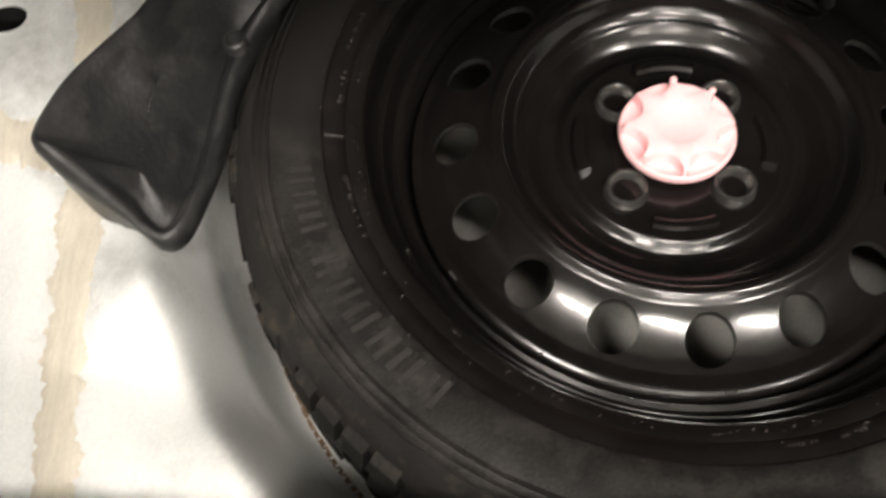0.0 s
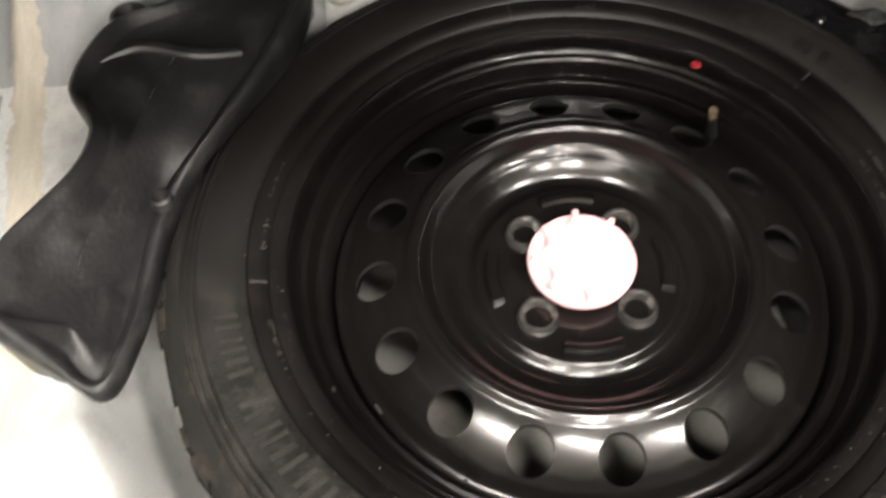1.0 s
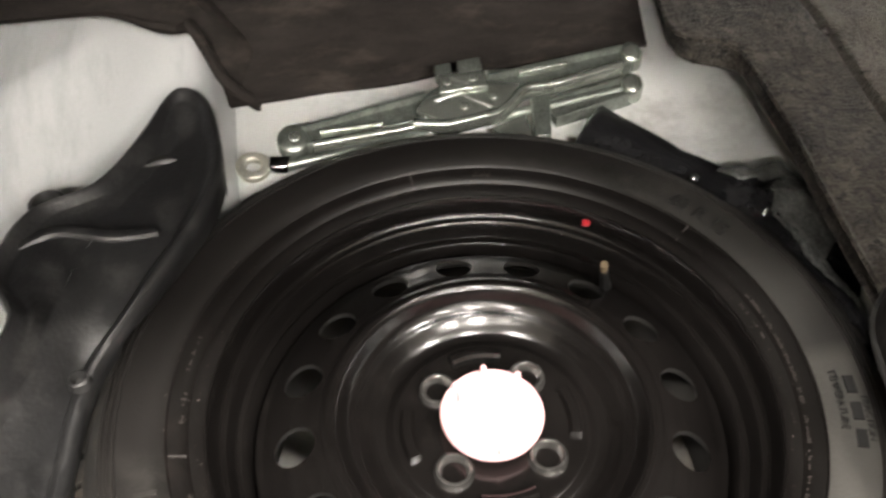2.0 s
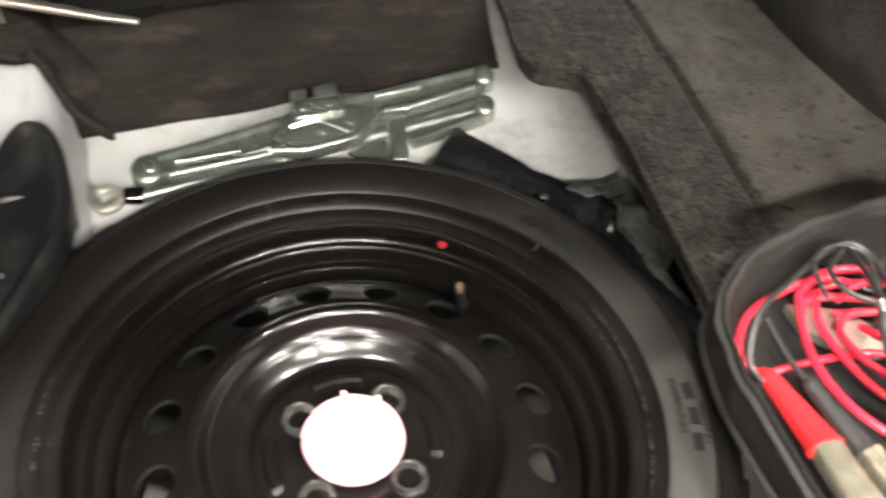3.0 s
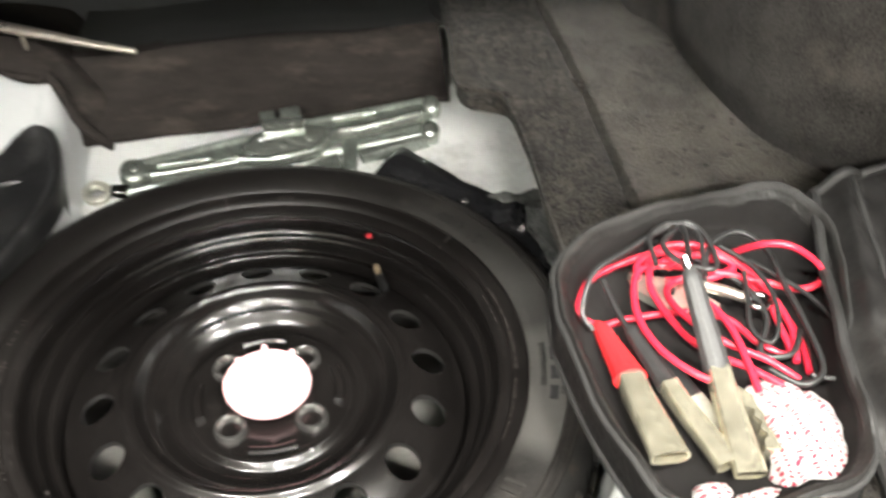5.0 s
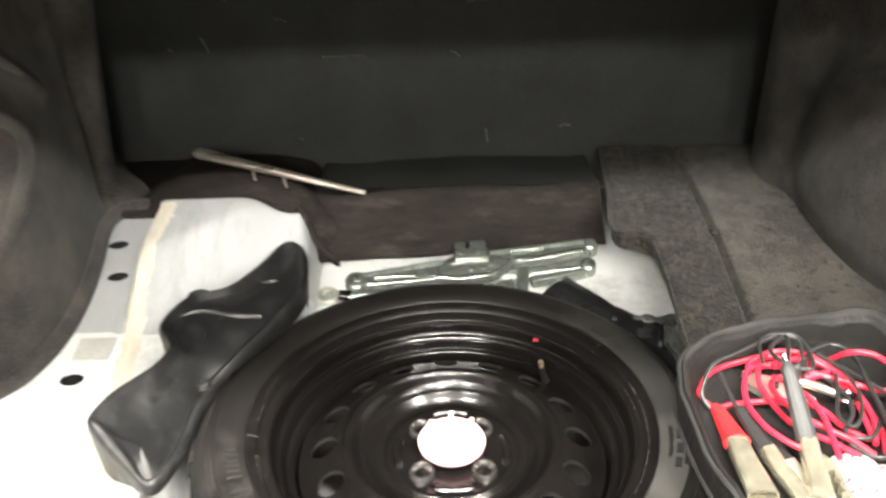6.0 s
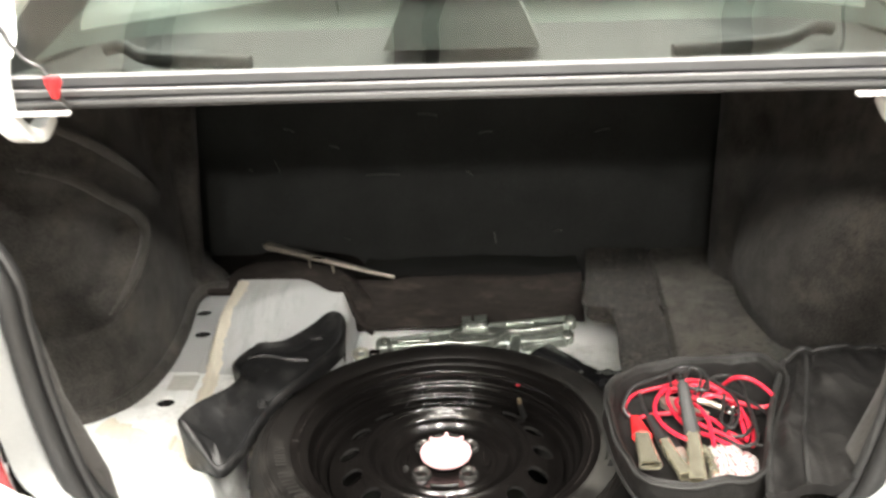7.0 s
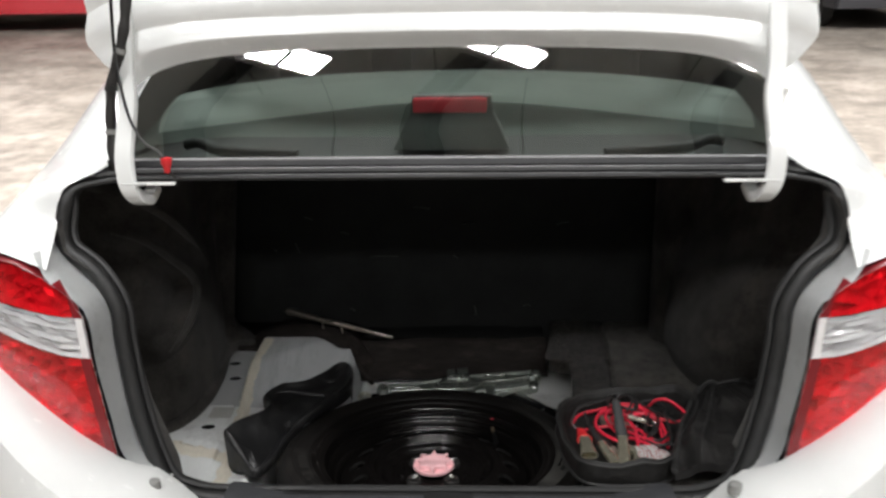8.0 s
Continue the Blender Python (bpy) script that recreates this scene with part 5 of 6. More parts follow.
def star(a, k):
    """The knob's outline: eight points with scallops between them."""
    off = (a - radians(112.5) + math.pi / 8) % (math.pi / 4) - math.pi / 8
    big, bite, tip = 0.0385, 0.0124, 0.0366
    s = big * math.sin(off)
    return min(tip, big * math.cos(off) - math.sqrt(bite * bite - s * s) if abs(s) < bite else tip) * k


rings = []
for k, z in ((1.02, 0.6490), (1.0, 0.6540), (0.99, 0.6590), (0.975, 0.6603), (0.95, 0.6610)):
    rings.append([(star(i * math.tau / N, k) * math.cos(i * math.tau / N), star(i * math.tau / N, k) * math.sin(i * math.tau / N), z) for i in range(N)])
for r, z in ((0.0185, 0.6618), (0.0165, 0.6611), (0.013, 0.6597), (0.0, 0.6588)):
    rings.append([(max(r, 0.0002) * math.cos(i * math.tau / N), max(r, 0.0002) * math.sin(i * math.tau / N), z) for i in range(N)])
bridge(bm, rings)
part("star_grip", bm, PINK, knob)
for k in range(2):
    bm = bmesh.new()
    a = radians(90 - 45 * k)
    bmesh.ops.create_uvsphere(bm, u_segments=12, v_segments=8, radius=0.0025, matrix=Matrix.Translation((0.035 * math.cos(a), 0.035 * math.sin(a), 0.6600)))
    part("grip_nib", bm, PINK, knob)

# ---- the black tool tray ----
tray = thing("tool_tray", (-0.29, 0.08, 0.66), "black moulded plastic tool tray lying between boot floor and tyre", "tray")
OUT = [(-0.387, -0.051, 0.750), (-0.377, -0.014, 0.748), (-0.361, 0.015, 0.745), (-0.341, 0.047, 0.742), (-0.333, 0.077, 0.741), (-0.339, 0.099, 0.740), (-0.353, 0.121, 0.740),
       (-0.348, 0.157, 0.739), (-0.329, 0.192, 0.738), (-0.287, 0.213, 0.736), (-0.256, 0.263, 0.734), (-0.230, 0.323, 0.732), (-0.211, 0.331, 0.732), (-0.193, 0.307, 0.732),
       (-0.184, 0.254, 0.732), (-0.184, 0.216, 0.732), (-0.195, 0.179, 0.730), (-0.220, 0.134, 0.726), (-0.253, 0.088, 0.714), (-0.276, 0.058, 0.703), (-0.288, 0.026, 0.696),
       (-0.294, -0.014, 0.691), (-0.301, -0.048, 0.688), (-0.312, -0.082, 0.688), (-0.326, -0.091, 0.689), (-0.346, -0.081, 0.709), (-0.365, -0.0725, 0.729), (-0.380, -0.063, 0.746)]
loop = spline(OUT, closed=True, n=4)


SPINE = spline([(-0.338, -0.052, 0.706), (-0.334, 0.0, 0.712), (-0.312, 0.065, 0.720), (-0.294, 0.13, 0.724), (-0.262, 0.20, 0.722), (-0.222, 0.27, 0.718)], n=8)


def inward(p, d):
    """The point d metres from p towards the tray's middle line, at p's height."""
    q = min(SPINE, key=lambda c: (c - p).length)
    step = Vector((q.x - p.x, q.y - p.y, 0))
    return p + step.normalized() * min(d, step.length)


def tray_floor(x, y):
    return min(SPINE, key=lambda c: (c.x - x) ** 2 + (c.y - y) ** 2).z


# wall from the foot up, then the rounded rim and the pressed floor with its soft folds; the tip dips towards the well
rings = []
for h in (0.075, 0.055, 0.038, 0.024, 0.015):
    ring = []
    for p in loop:
        q = inward(p, (0.08 + 0.10 * sstep(0.750, 0.69, p.z)) * (h - 0.010))
        q.z = max(p.z - h, pan_z(q.x, q.y) + 0.001, 0.668, 0.697 * sstep(0.322, 0.304, math.hypot(q.x, q.y)) if p.z > 0.71 else 0.0)
        ring.append(q)
    rings.append(ring)
for d, dz in ((0.0, -0.010), (0.0012, -0.003), (0.005, 0.0), (0.010, -0.002), (0.014, -0.008)):
    rings.append([inward(p, d) + Vector((0, 0, dz)) for p in loop])
deep = [inward(p, 0.014) + Vector((0, 0, -0.008)) for p in loop]
for k in range(1, 13):
    ring = []
    for p in deep:
        q = min(SPINE, key=lambda c: (c - p).length)
        r = p.lerp(q, k / 12)
        fold = noise.noise(Vector((r.x * 17, r.y * 11, 3.1))) + 0.4 * noise.noise(Vector((r.x * 40, r.y * 30, 8.0)))
        r.z += 0.006 * fold * sstep(0, 0.35, k / 12)
        ring.append(r)
    rings.append(ring)
bm = bmesh.new()
bridge(bm, rings)
bmesh.ops.remove_doubles(bm, verts=bm.verts, dist=0.0003)
part("tray_body", bm, TRAY, tray, smooth=60)
for pts in (((-0.345, 0.15, 0.727), (-0.31, 0.165, 0.731), (-0.265, 0.155, 0.729), (-0.235, 0.16, 0.724)), ((-0.27, 0.23, 0.722), (-0.235, 0.25, 0.717), (-0.205, 0.245, 0.713))):
    bm = bmesh.new()
    tube(bm, spline(pts, n=6), 0.0055, 8, squash=0.7)
    part("tray_rib", bm, TRAY, tray)
for x, y, r in ((-0.362, -0.025, 0.012), (-0.32, 0.2, 0.016), (-0.283, 0.03, 0.008)):
    bm = bmesh.new()
    revolve(bm, [(r, -0.004), (r * 0.9, 0.003), (r * 0.7, 0.004), (r * 0.5, -0.003), (0.0005, -0.004)], 20, centre=(x, y, tray_floor(x, y) + 0.004))
    part("tray_boss", bm, TRAY, tray)

# ---- the jack ----
jack = thing("scissor_jack", (0.03, 0.33, 0.668), "folded zinc-plated scissor jack lying in front of the wheel", "jack")

def leaning(bm):
    """Lays a piece of the jack, its z counted from the jack's own plane, into that plane: it leans towards the sill."""
    for v in bm.verts:
        v.co.z += 0.672 + 0.33 * (v.co.y - 0.335 - 0.0716 * (v.co.x - 0.217))


def slab(name, plan, z0, z1, material=None, bevel=0.0014):
    """A flat steel piece of the jack: its outline pulled up and its edges rounded."""
    bm = bmesh.new()
    low = [bm.verts.new((x, y, z0)) for x, y in plan]
    top = [bm.verts.new((x, y, z1)) for x, y in plan]
    bm.faces.new(low[::-1])
    bm.faces.new(top)
    for k in range(len(plan)):
        n = (k + 1) % len(plan)
        bm.faces.new((low[k], low[n], top[n], top[k]))
    bmesh.ops.recalc_face_normals(bm, faces=bm.faces)
    bmesh.ops.bevel(bm, geom=list(bm.edges), offset=bevel, segments=2, affect="EDGES", profile=0.5)
    leaning(bm)
    return part(name, bm, material or ZINC, jack, smooth=50)


def strip(name, pts, half, z0, z1, material=None):
    """A rounded steel flange along a line of corners."""
    line = [Vector((x, y, 0)) for x, y in pts]
    rows = []
    for i, p in enumerate(line):
        d = (line[min(i + 1, len(line) - 1)] - line[max(i - 1, 0)]).normalized()
        side = Vector((-d.y, d.x, 0)) * half
        rows.append([p - side + Vector((0, 0, z0)), p - side + Vector((0, 0, z1 - 0.0012)), p - side * 0.6 + Vector((0, 0, z1)), p + side * 0.6 + Vector((0, 0, z1)),
                     p + side + Vector((0, 0, z1 - 0.0012)), p + side + Vector((0, 0, z0))])
    bm = bmesh.new()
    bridge(bm, rows, True, True, True)
    leaning(bm)
    return part(name, bm, material or ZINC, jack, smooth=60)


def flanged(name, a, b, wa, wb, z, material=None):
    """A folded channel arm from a to b with raised bright edges."""
    a, b = Vector((*a, z)), Vector((*b, z))
    d = (b - a).normalized()
    s = Vector((-d.y, d.x, 0))
    bm = bmesh.new()
    rings = []
    for k in range(9):
        t = k / 8
        c, w = a.lerp(b, t), wa + (wb - wa) * t
        prof = ((-1, -0.010), (-1, 0.0035), (-0.9, 0.0052), (-0.74, 0.0052), (-0.62, 0.0), (0.62, 0.0), (0.74, 0.0052), (0.9, 0.0052), (1, 0.0035), (1, -0.010))
        rings.append([c + s * (w * u) + Vector((0, 0, h)) for u, h in prof])
    bridge(bm, rings, True, True, True)
    leaning(bm)
    return part(name, bm, material or ZINC, jack, smooth=35)


def stud(name, x, y, z, r, h, material=None):
    bm = bmesh.new()
    revolve(bm, [(r * 1.02, -h), (r, h * 0.5), (r * 0.9, h * 0.85), (r * 0.6, h * 1.1), (r * 0.3, h * 1.15), (0.0002, h * 1.15)], 24, centre=(x, y, z))
    leaning(bm)
    return part(name, bm, material or ZINC, jack)


flanged("arm", (-0.130, 0.307), (0.006, 0.330), 0.0105, 0.0150, 0.000, ZINC_DARK)
strip("arm_flange", [(-0.108, 0.2985), (-0.03, 0.3055), (0.000, 0.309)], 0.0030, -0.006, 0.0085)
strip("arm_flange", [(-0.100, 0.3105), (-0.041, 0.314)], 0.0016, -0.002, 0.0065)
flanged("arm", (0.070, 0.344), (0.214, 0.3645), 0.0125, 0.0125, 0.002, ZINC_DARK)
flanged("arm", (0.126, 0.3175), (0.210, 0.336), 0.0125, 0.0105, -0.004, ZINC_DARK)
slab("saddle_plate", [(0.005, 0.339), (0.018, 0.346), (0.070, 0.348), (0.099, 0.342), (0.077, 0.312), (0.022, 0.305), (-0.008, 0.322)], 0.0, 0.008)
slab("saddle", [(0.018, 0.354), (0.066, 0.356), (0.066, 0.337), (0.018, 0.334)], 0.006, 0.0135)
slab("saddle_post", [(0.017, 0.351), (0.033, 0.352), (0.034, 0.367), (0.017, 0.365)], 0.004, 0.0125, ZINC_DARK)
slab("saddle_post", [(0.040, 0.353), (0.064, 0.354), (0.063, 0.370), (0.040, 0.367)], 0.004, 0.0135, ZINC_DARK)
strip("bent_lever", [(-0.012, 0.3085), (0.021, 0.3045), (0.070, 0.3115), (0.082, 0.3185), (0.097, 0.332), (0.106, 0.3365), (0.127, 0.3365), (0.166, 0.344), (0.205, 0.352)], 0.0034, -0.002, 0.0115)
strip("arm_flange", [(0.100, 0.354), (0.150, 0.3595)], 0.0014, 0.0, 0.0085)
slab("foot", [(0.107, 0.330), (0.127, 0.333), (0.119, 0.287), (0.103, 0.287)], -0.006, 0.003, ZINC_DARK)
slab("foot_plate", [(0.062, 0.3055), (0.100, 0.318), (0.105, 0.291), (0.080, 0.291)], -0.007, -0.003)
for x, y in ((0.027, 0.345), (0.052, 0.347), (0.040, 0.322), (0.070, 0.330)):
    stud("rivet", x, y, 0.0135 if y > 0.34 else 0.008, 0.0045, 0.0016)
stud("pivot_pin", 0.219, 0.3655, 0.003, 0.0115, 0.0075)
stud("pivot_pin", 0.2125, 0.335, -0.002, 0.0115, 0.0075)
stud("screw_housing", -0.126, 0.306, 0.002, 0.0145, 0.0065, ZINC_DARK)
stud("pivot_pin", -0.124, 0.305, 0.009, 0.0055, 0.0022)
for pts in (((0.030, 0.351, 0.0138), (0.047, 0.340, 0.0138)), ((0.040, 0.333, 0.0084), (0.066, 0.318, 0.0084)), ((0.012, 0.330, 0.0084), (0.040, 0.336, 0.0084))):
    bm = bmesh.new()
    tube(bm, pts, 0.0008, 5)
    leaning(bm)
    part("bright_scratch", bm, CHROME, jack)
bm = bmesh.new()
tube(bm, [(-0.145, 0.283, 0.0), (0.205, 0.337, -0.006)], lambda t: 0.0048 + 0.0005 * math.sin(t * 300), 10)
leaning(bm)
part("screw", bm, ZINC_DARK, jack)
bm = bmesh.new()
revolve(bm, [(0.0062, -0.0020), (0.0062, 0.0025), (0.0072, 0.0034), (0.0125, 0.0034), (0.0138, 0.0022), (0.0138, -0.0020)], 28, centre=(-0.165, 0.286, 0), closed=True)
for v in bm.verts:
    v.co.x = -0.165 + (v.co.x + 0.165) * 1.15
leaning(bm)
part("handle_eye", bm, PALE_CLAMP, jack, "pale zinc handle eye")
slab("eye_neck", [(-0.151, 0.2795), (-0.134, 0.2775), (-0.130, 0.289), (-0.149, 0.2905)], -0.002, 0.0065, CHROME)

# ---- loose carpet, film, bar ----
flap = thing("carpet_flap", (0.04, 0.5, 0.70), "brown-black carpet strip hanging over the front edge of the boot floor", "carpet")
bm = bmesh.new()
FL = [(0.0, 0.612, 0.712), (0.25, 0.55, 0.716), (0.40, 0.505, 0.724), (0.50, 0.472, 0.733), (0.56, 0.462, 0.726), (0.78, 0.428, 0.697), (1.0, 0.390, 0.672)]


def flap_at(u, v):
    x = -0.190 + u * 0.440
    y, z = lerp_table([(a, b) for a, b, c in FL], v), lerp_table([(a, c) for a, b, c in FL], v)
    return (x - 0.012 * v * (1 - u), y + 0.012 - 0.032 * (1 - u) * sstep(0.2, 0.6, v) + jitter(x * 6, v * 2, 0, 1.5, 0.008), z + jitter(x * 9, v * 3, 4, 1.2, 0.006))


sheet(bm, 50, 30, flap_at, thick=(0, 0.004, -0.006))
for f in bm.faces:
    if f.calc_center_median().y > 0.484:
        f.material_index = 1
part("carpet_strip", bm, [CARPET_DARK, BOARD], flap)
bm = bmesh.new()
tube(bm, [Vector(flap_at(k / 40, 1.0)) + Vector((0, 0.002, -0.003)) for k in range(41)], 0.0042, 8)
part("hem", bm, CARPET_DARK, flap)
back = thing("carpet_remnant", (-0.3, 0.53, 0.74), "crumpled black carpet lying behind the painted hump", "carpet")
bm = bmesh.new()
RIDGE = [(-0.54, 0.722), (-0.47, 0.730), (-0.445, 0.745), (-0.43, 0.762), (-0.39, 0.780), (-0.30, 0.779), (-0.235, 0.766), (-0.20, 0.745), (-0.155, 0.705)]


def back_at(u, v):
    x = -0.53 + u * 0.375
    y = 0.430 + v * 0.185 - 0.05 * sstep(0.80, 0.95, u) * (1 - v)
    z = lerp_table(RIDGE, x) - 0.32 * max(0.0, y - 0.455) + jitter(x * 8, y * 8, 1, 1.3, 0.006) - 0.040 * (1 - sstep(0.0, 0.2, v))
    return (x, y, max(z, pan_z(x, y) + 0.008))


sheet(bm, 36, 24, back_at, thick=(0, 0, -0.012))
part("carpet_piece", bm, CARPET_DARK, back)
bm = bmesh.new()
tube(bm, [Vector(back_at(k / 40, 0.0)) + Vector((0, 0, 0.001)) for k in range(41)], 0.006, 8)
part("rolled_edge", bm, CARPET_DARK, back)

mat_r = thing("boot_carpet", (0.38, 0.2, 0.74), "worn grey-brown boot carpet with a long crease", "carpet")
XL = [(-0.28, 0.25), (0.0, 0.268), (0.10, 0.272), (0.136, 0.276), (0.20, 0.282), (0.270, 0.283), (0.284, 0.279), (0.293, 0.264), (0.301, 0.246), (0.315, 0.237), (0.34, 0.236), (0.418, 0.250), (0.525, 0.262), (0.61, 0.270)]
XR = [(-0.28, 0.60), (-0.05, 0.65), (0.09, 0.572), (0.16, 0.541), (0.25, 0.528), (0.34, 0.530), (0.42, 0.533), (0.475, 0.512), (0.54, 0.518), (0.61, 0.54)]
XC = [(0.0, 0.348), (0.07, 0.355), (0.19, 0.366), (0.30, 0.376), (0.45, 0.388), (0.61, 0.401)]
bm = bmesh.new()


def carpet_at(u, v):
    y = -0.28 + v * 0.89
    xl, xr = lerp_table(XL, y), lerp_table(XR, y)
    x = xl + (xr - xl) * max(0.0, (u - 0.08) / 0.92)
    z = 0.757 - 0.026 * sstep(0.1, 0.6, y) + jitter(x, y, 0, 9, 0.004) + jitter(x, y, 2, 22, 0.0015)
    z -= 0.012 * math.exp(-((x - lerp_table(XC, y)) / 0.0036) ** 2) * sstep(0.0, 0.05, y)
    if u < 0.08:
        k = 1 - u / 0.08
        z -= 0.030 * k ** 1.5
        x += 0.010 * math.sin(k * 2.2)
    elif u < 0.12:
        z -= 0.004 * (1 - (u - 0.08) / 0.04)
    return (x, y, z)


sheet(bm, 150, 130, carpet_at)
for f in bm.faces:
    c = f.calc_center_median()
    if c.x < lerp_table(XC, c.y) and c.y > -0.02:
        f.material_index = 1
part("carpet_sheet", bm, [CARPET, CARPET_WORN], mat_r)

film = thing("plastic_film", (0.25, 0.2, 0.66), "crumpled shiny black plastic film beside the tyre", "plastic film")
bm = bmesh.new()


FILM_OUT = [(-4, 0.297), (5, 0.310), (18, 0.330), (27, 0.350), (32, 0.378), (33.5, 0.383), (34.5, 0.348), (39, 0.338), (46, 0.333), (52.5, 0.345), (57, 0.353), (61, 0.364), (62, 0.352), (63, 0.300)]


def film_at(u, v, lift=0.0):
    a = radians(63 - 67 * u)
    r = 0.293 + (lerp_table(FILM_OUT, 63 - 67 * u) - 0.293) * v
    x, y = r * math.cos(a), r * math.sin(a)
    flat = sstep(0.40, 0.28, u)
    z = 0.662 + 0.006 * math.sin(v * math.pi) + (1 - 0.85 * flat) * (jitter(x * 16, y * 16, 0, 1.2, 0.010) + jitter(x * 50, y * 50, 3, 1.0, 0.003)) + 0.004 * v
    return (x, y, max(z, pan_z(x, y) + 0.006 + (1 - flat) * jitter(x * 40, y * 40, 5, 1.0, 0.004)) + lift)


sheet(bm, 90, 14, film_at, thick=(0, 0, -0.0015))
part("film_sheet", bm, FILM, film, smooth=30)
for u0, u1, v0, v1 in ((0.36, 0.70, 0.42, 0.98), (0.50, 0.86, 0.30, 0.62)):
    bm = bmesh.new()
    sheet(bm, 40, 10, lambda u, v: film_at(u0 + (u1 - u0) * u, v0 + (v1 - v0) * (0.5 + (v - 0.5) * math.sin(math.pi * (0.12 + 0.76 * u))), 0.0045 + abs(jitter(u * 9, v * 4, 2, 1.0, 0.004))))
    part("smoky_fold", bm, FILM_GREY, film, "smoky translucent plastic fold", smooth=60)
bm = bmesh.new()
bmesh.ops.create_uvsphere(bm, u_segments=10, v_segments=6, radius=0.0045, matrix=Matrix.Translation((0.2225, 0.190, 0.678)))
part("film_clip", bm, CHROME, film)

bar = thing("steel_bar", (-0.24, 0.47, 0.77), "tapered worn steel bar lying across the carpet", "bar")
bm = bmesh.new()
tube(bm, spline([(-0.376, 0.487, 0.800), (-0.352, 0.482, 0.7965), (-0.30, 0.4695, 0.787), (-0.22, 0.451, 0.773), (-0.155, 0.436, 0.761), (-0.113, 0.427, 0.754)], n=6),
     lambda t: 0.0122 * min(1.0, (t + 0.012) * 7) ** 0.6 * (1 - 0.72 * max(0.0, t - 0.1)), 14, squash=0.75)
part("bar_shaft", bm, STEEL, bar)
for a, b in (((-0.283, 0.462, 0.781), (-0.277, 0.442, 0.772)), ((-0.236, 0.451, 0.773), (-0.230, 0.432, 0.764))):
    bm = bmesh.new()
    tube(bm, (a, b), lambda t: 0.0035 - 0.0015 * t, 8)
    part("prong", bm, STEEL, bar)

# ---- the tool bag and what lies in it ----
IN_BAG = (0.004, 0.005, 0.0)
bag = thing("tool_bag", (0.35, -0.13, 0.757), "open black nylon tool bag with a zipped lid folded back", "bag", off=IN_BAG)
RIMP = [(0.222, -0.13), (0.232, -0.066), (0.254, -0.034), (0.298, -0.010), (0.372, 0.008), (0.42, 0.013), (0.458, 0.006), (0.479, -0.025), (0.474, -0.066), (0.452, -0.118),
        (0.416, -0.195), (0.388, -0.268), (0.34, -0.290), (0.256, -0.284), (0.230, -0.225)]
brim = spline([(x, y, 0) for x, y in RIMP], closed=True, n=5)
bmid = Vector((0.35, -0.135, 0))


def bag_ring(scale, z, wave=0.0):
    ring = []
    for i, p in enumerate(brim):
        sag = noise.noise(p * 34 + Vector((0, 0, z * 20))) * 0.022 + noise.noise(p * 80 + Vector((0, 0, z * 60))) * 0.008
        q = bmid + (p - bmid) * (scale + sag * (1 if wave else 0))
        ring.append(Vector((q.x, q.y, z + wave * noise.noise(q * 25) + (0.003 * sstep(-0.08, 0.0, q.y) + 0.003 * sstep(-0.18, -0.28, q.y)) * (1 if z > 0.78 else 0))))
    return ring


bm = bmesh.new()
bridge(bm, [bag_ring(0.93, 0.756), bag_ring(1.0, 0.764), bag_ring(1.025, 0.774, 0.004), bag_ring(1.02, 0.786, 0.006), bag_ring(1.012, 0.796, 0.008), bag_ring(1.0, 0.803, 0.008),
            bag_ring(0.985, 0.805, 0.008), bag_ring(0.965, 0.800, 0.009), bag_ring(0.93, 0.793, 0.009)], cap_a=True)
shell = part("bag_shell", bm, NYLON, bag, "sagging black nylon side")
bm = bmesh.new()
bridge(bm, [bag_ring(0.935, 0.7945, 0.009), bag_ring(0.915, 0.789, 0.016), bag_ring(0.90, 0.784, 0.018), bag_ring(0.885, 0.778, 0.014), bag_ring(0.865, 0.773, 0.012), bag_ring(0.80, 0.767, 0.006), bag_ring(0.5, 0.763), bag_ring(0.02, 0.763)], cap_b=True)
part("bag_lining", bm, NYLON_DARK, bag, "dark bag lining")
bm = bmesh.new()
tube(bm, bag_ring(1.012, 0.800, 0.008), 0.0026, 8, closed=True)
tube(bm, bag_ring(1.018, 0.768), 0.0026, 8, closed=True)
part("piping", bm, PIPING, bag)
bm = bmesh.new()
bridge(bm, [[p + Vector((0, 0, 0.0012)) for p in bag_ring(k, z, 0.009)] for k, z in ((0.988, 0.8045), (0.975, 0.8035), (0.960, 0.7995))])
part("rim_tape", bm, RIM_TAPE, bag, "frayed grey binding tape round the rim")
bm = bmesh.new()


def bag_lid_at(u, v):
    y = 0.006 - v * 0.31
    xl = 0.492 - 0.105 * v - 0.01 * math.sin(v * 3)
    x = xl + u * (0.150 + 0.10 * v)
    z = 0.798 + 0.020 * sstep(0.0, 0.2, u) - 0.006 * sstep(0.22, 0.40, u) + 0.010 * u * (1 - 0.4 * v) + jitter(x * 14, y * 9, 3, 1.4, 0.012) + jitter(x * 48 + 6 * y, y * 12, 8, 1.0, 0.005) - 0.006 * abs(noise.noise(Vector((x * 30 + y * 14, y * 7 - x * 5, 2)))) + 0.006 * math.exp(-((u - 0.12 - 0.03 * math.sin(v * 7)) / 0.035) ** 2) * sstep(0.02, 0.15, v) - 0.007 * math.exp(-((u - 0.27) / 0.05) ** 2)
    corner = max(0.0, u - 0.8) ** 2 + max(0.0, (0.12 - v)) ** 2
    return (x - 0.3 * corner, y - 0.4 * corner * (v < 0.5), z)


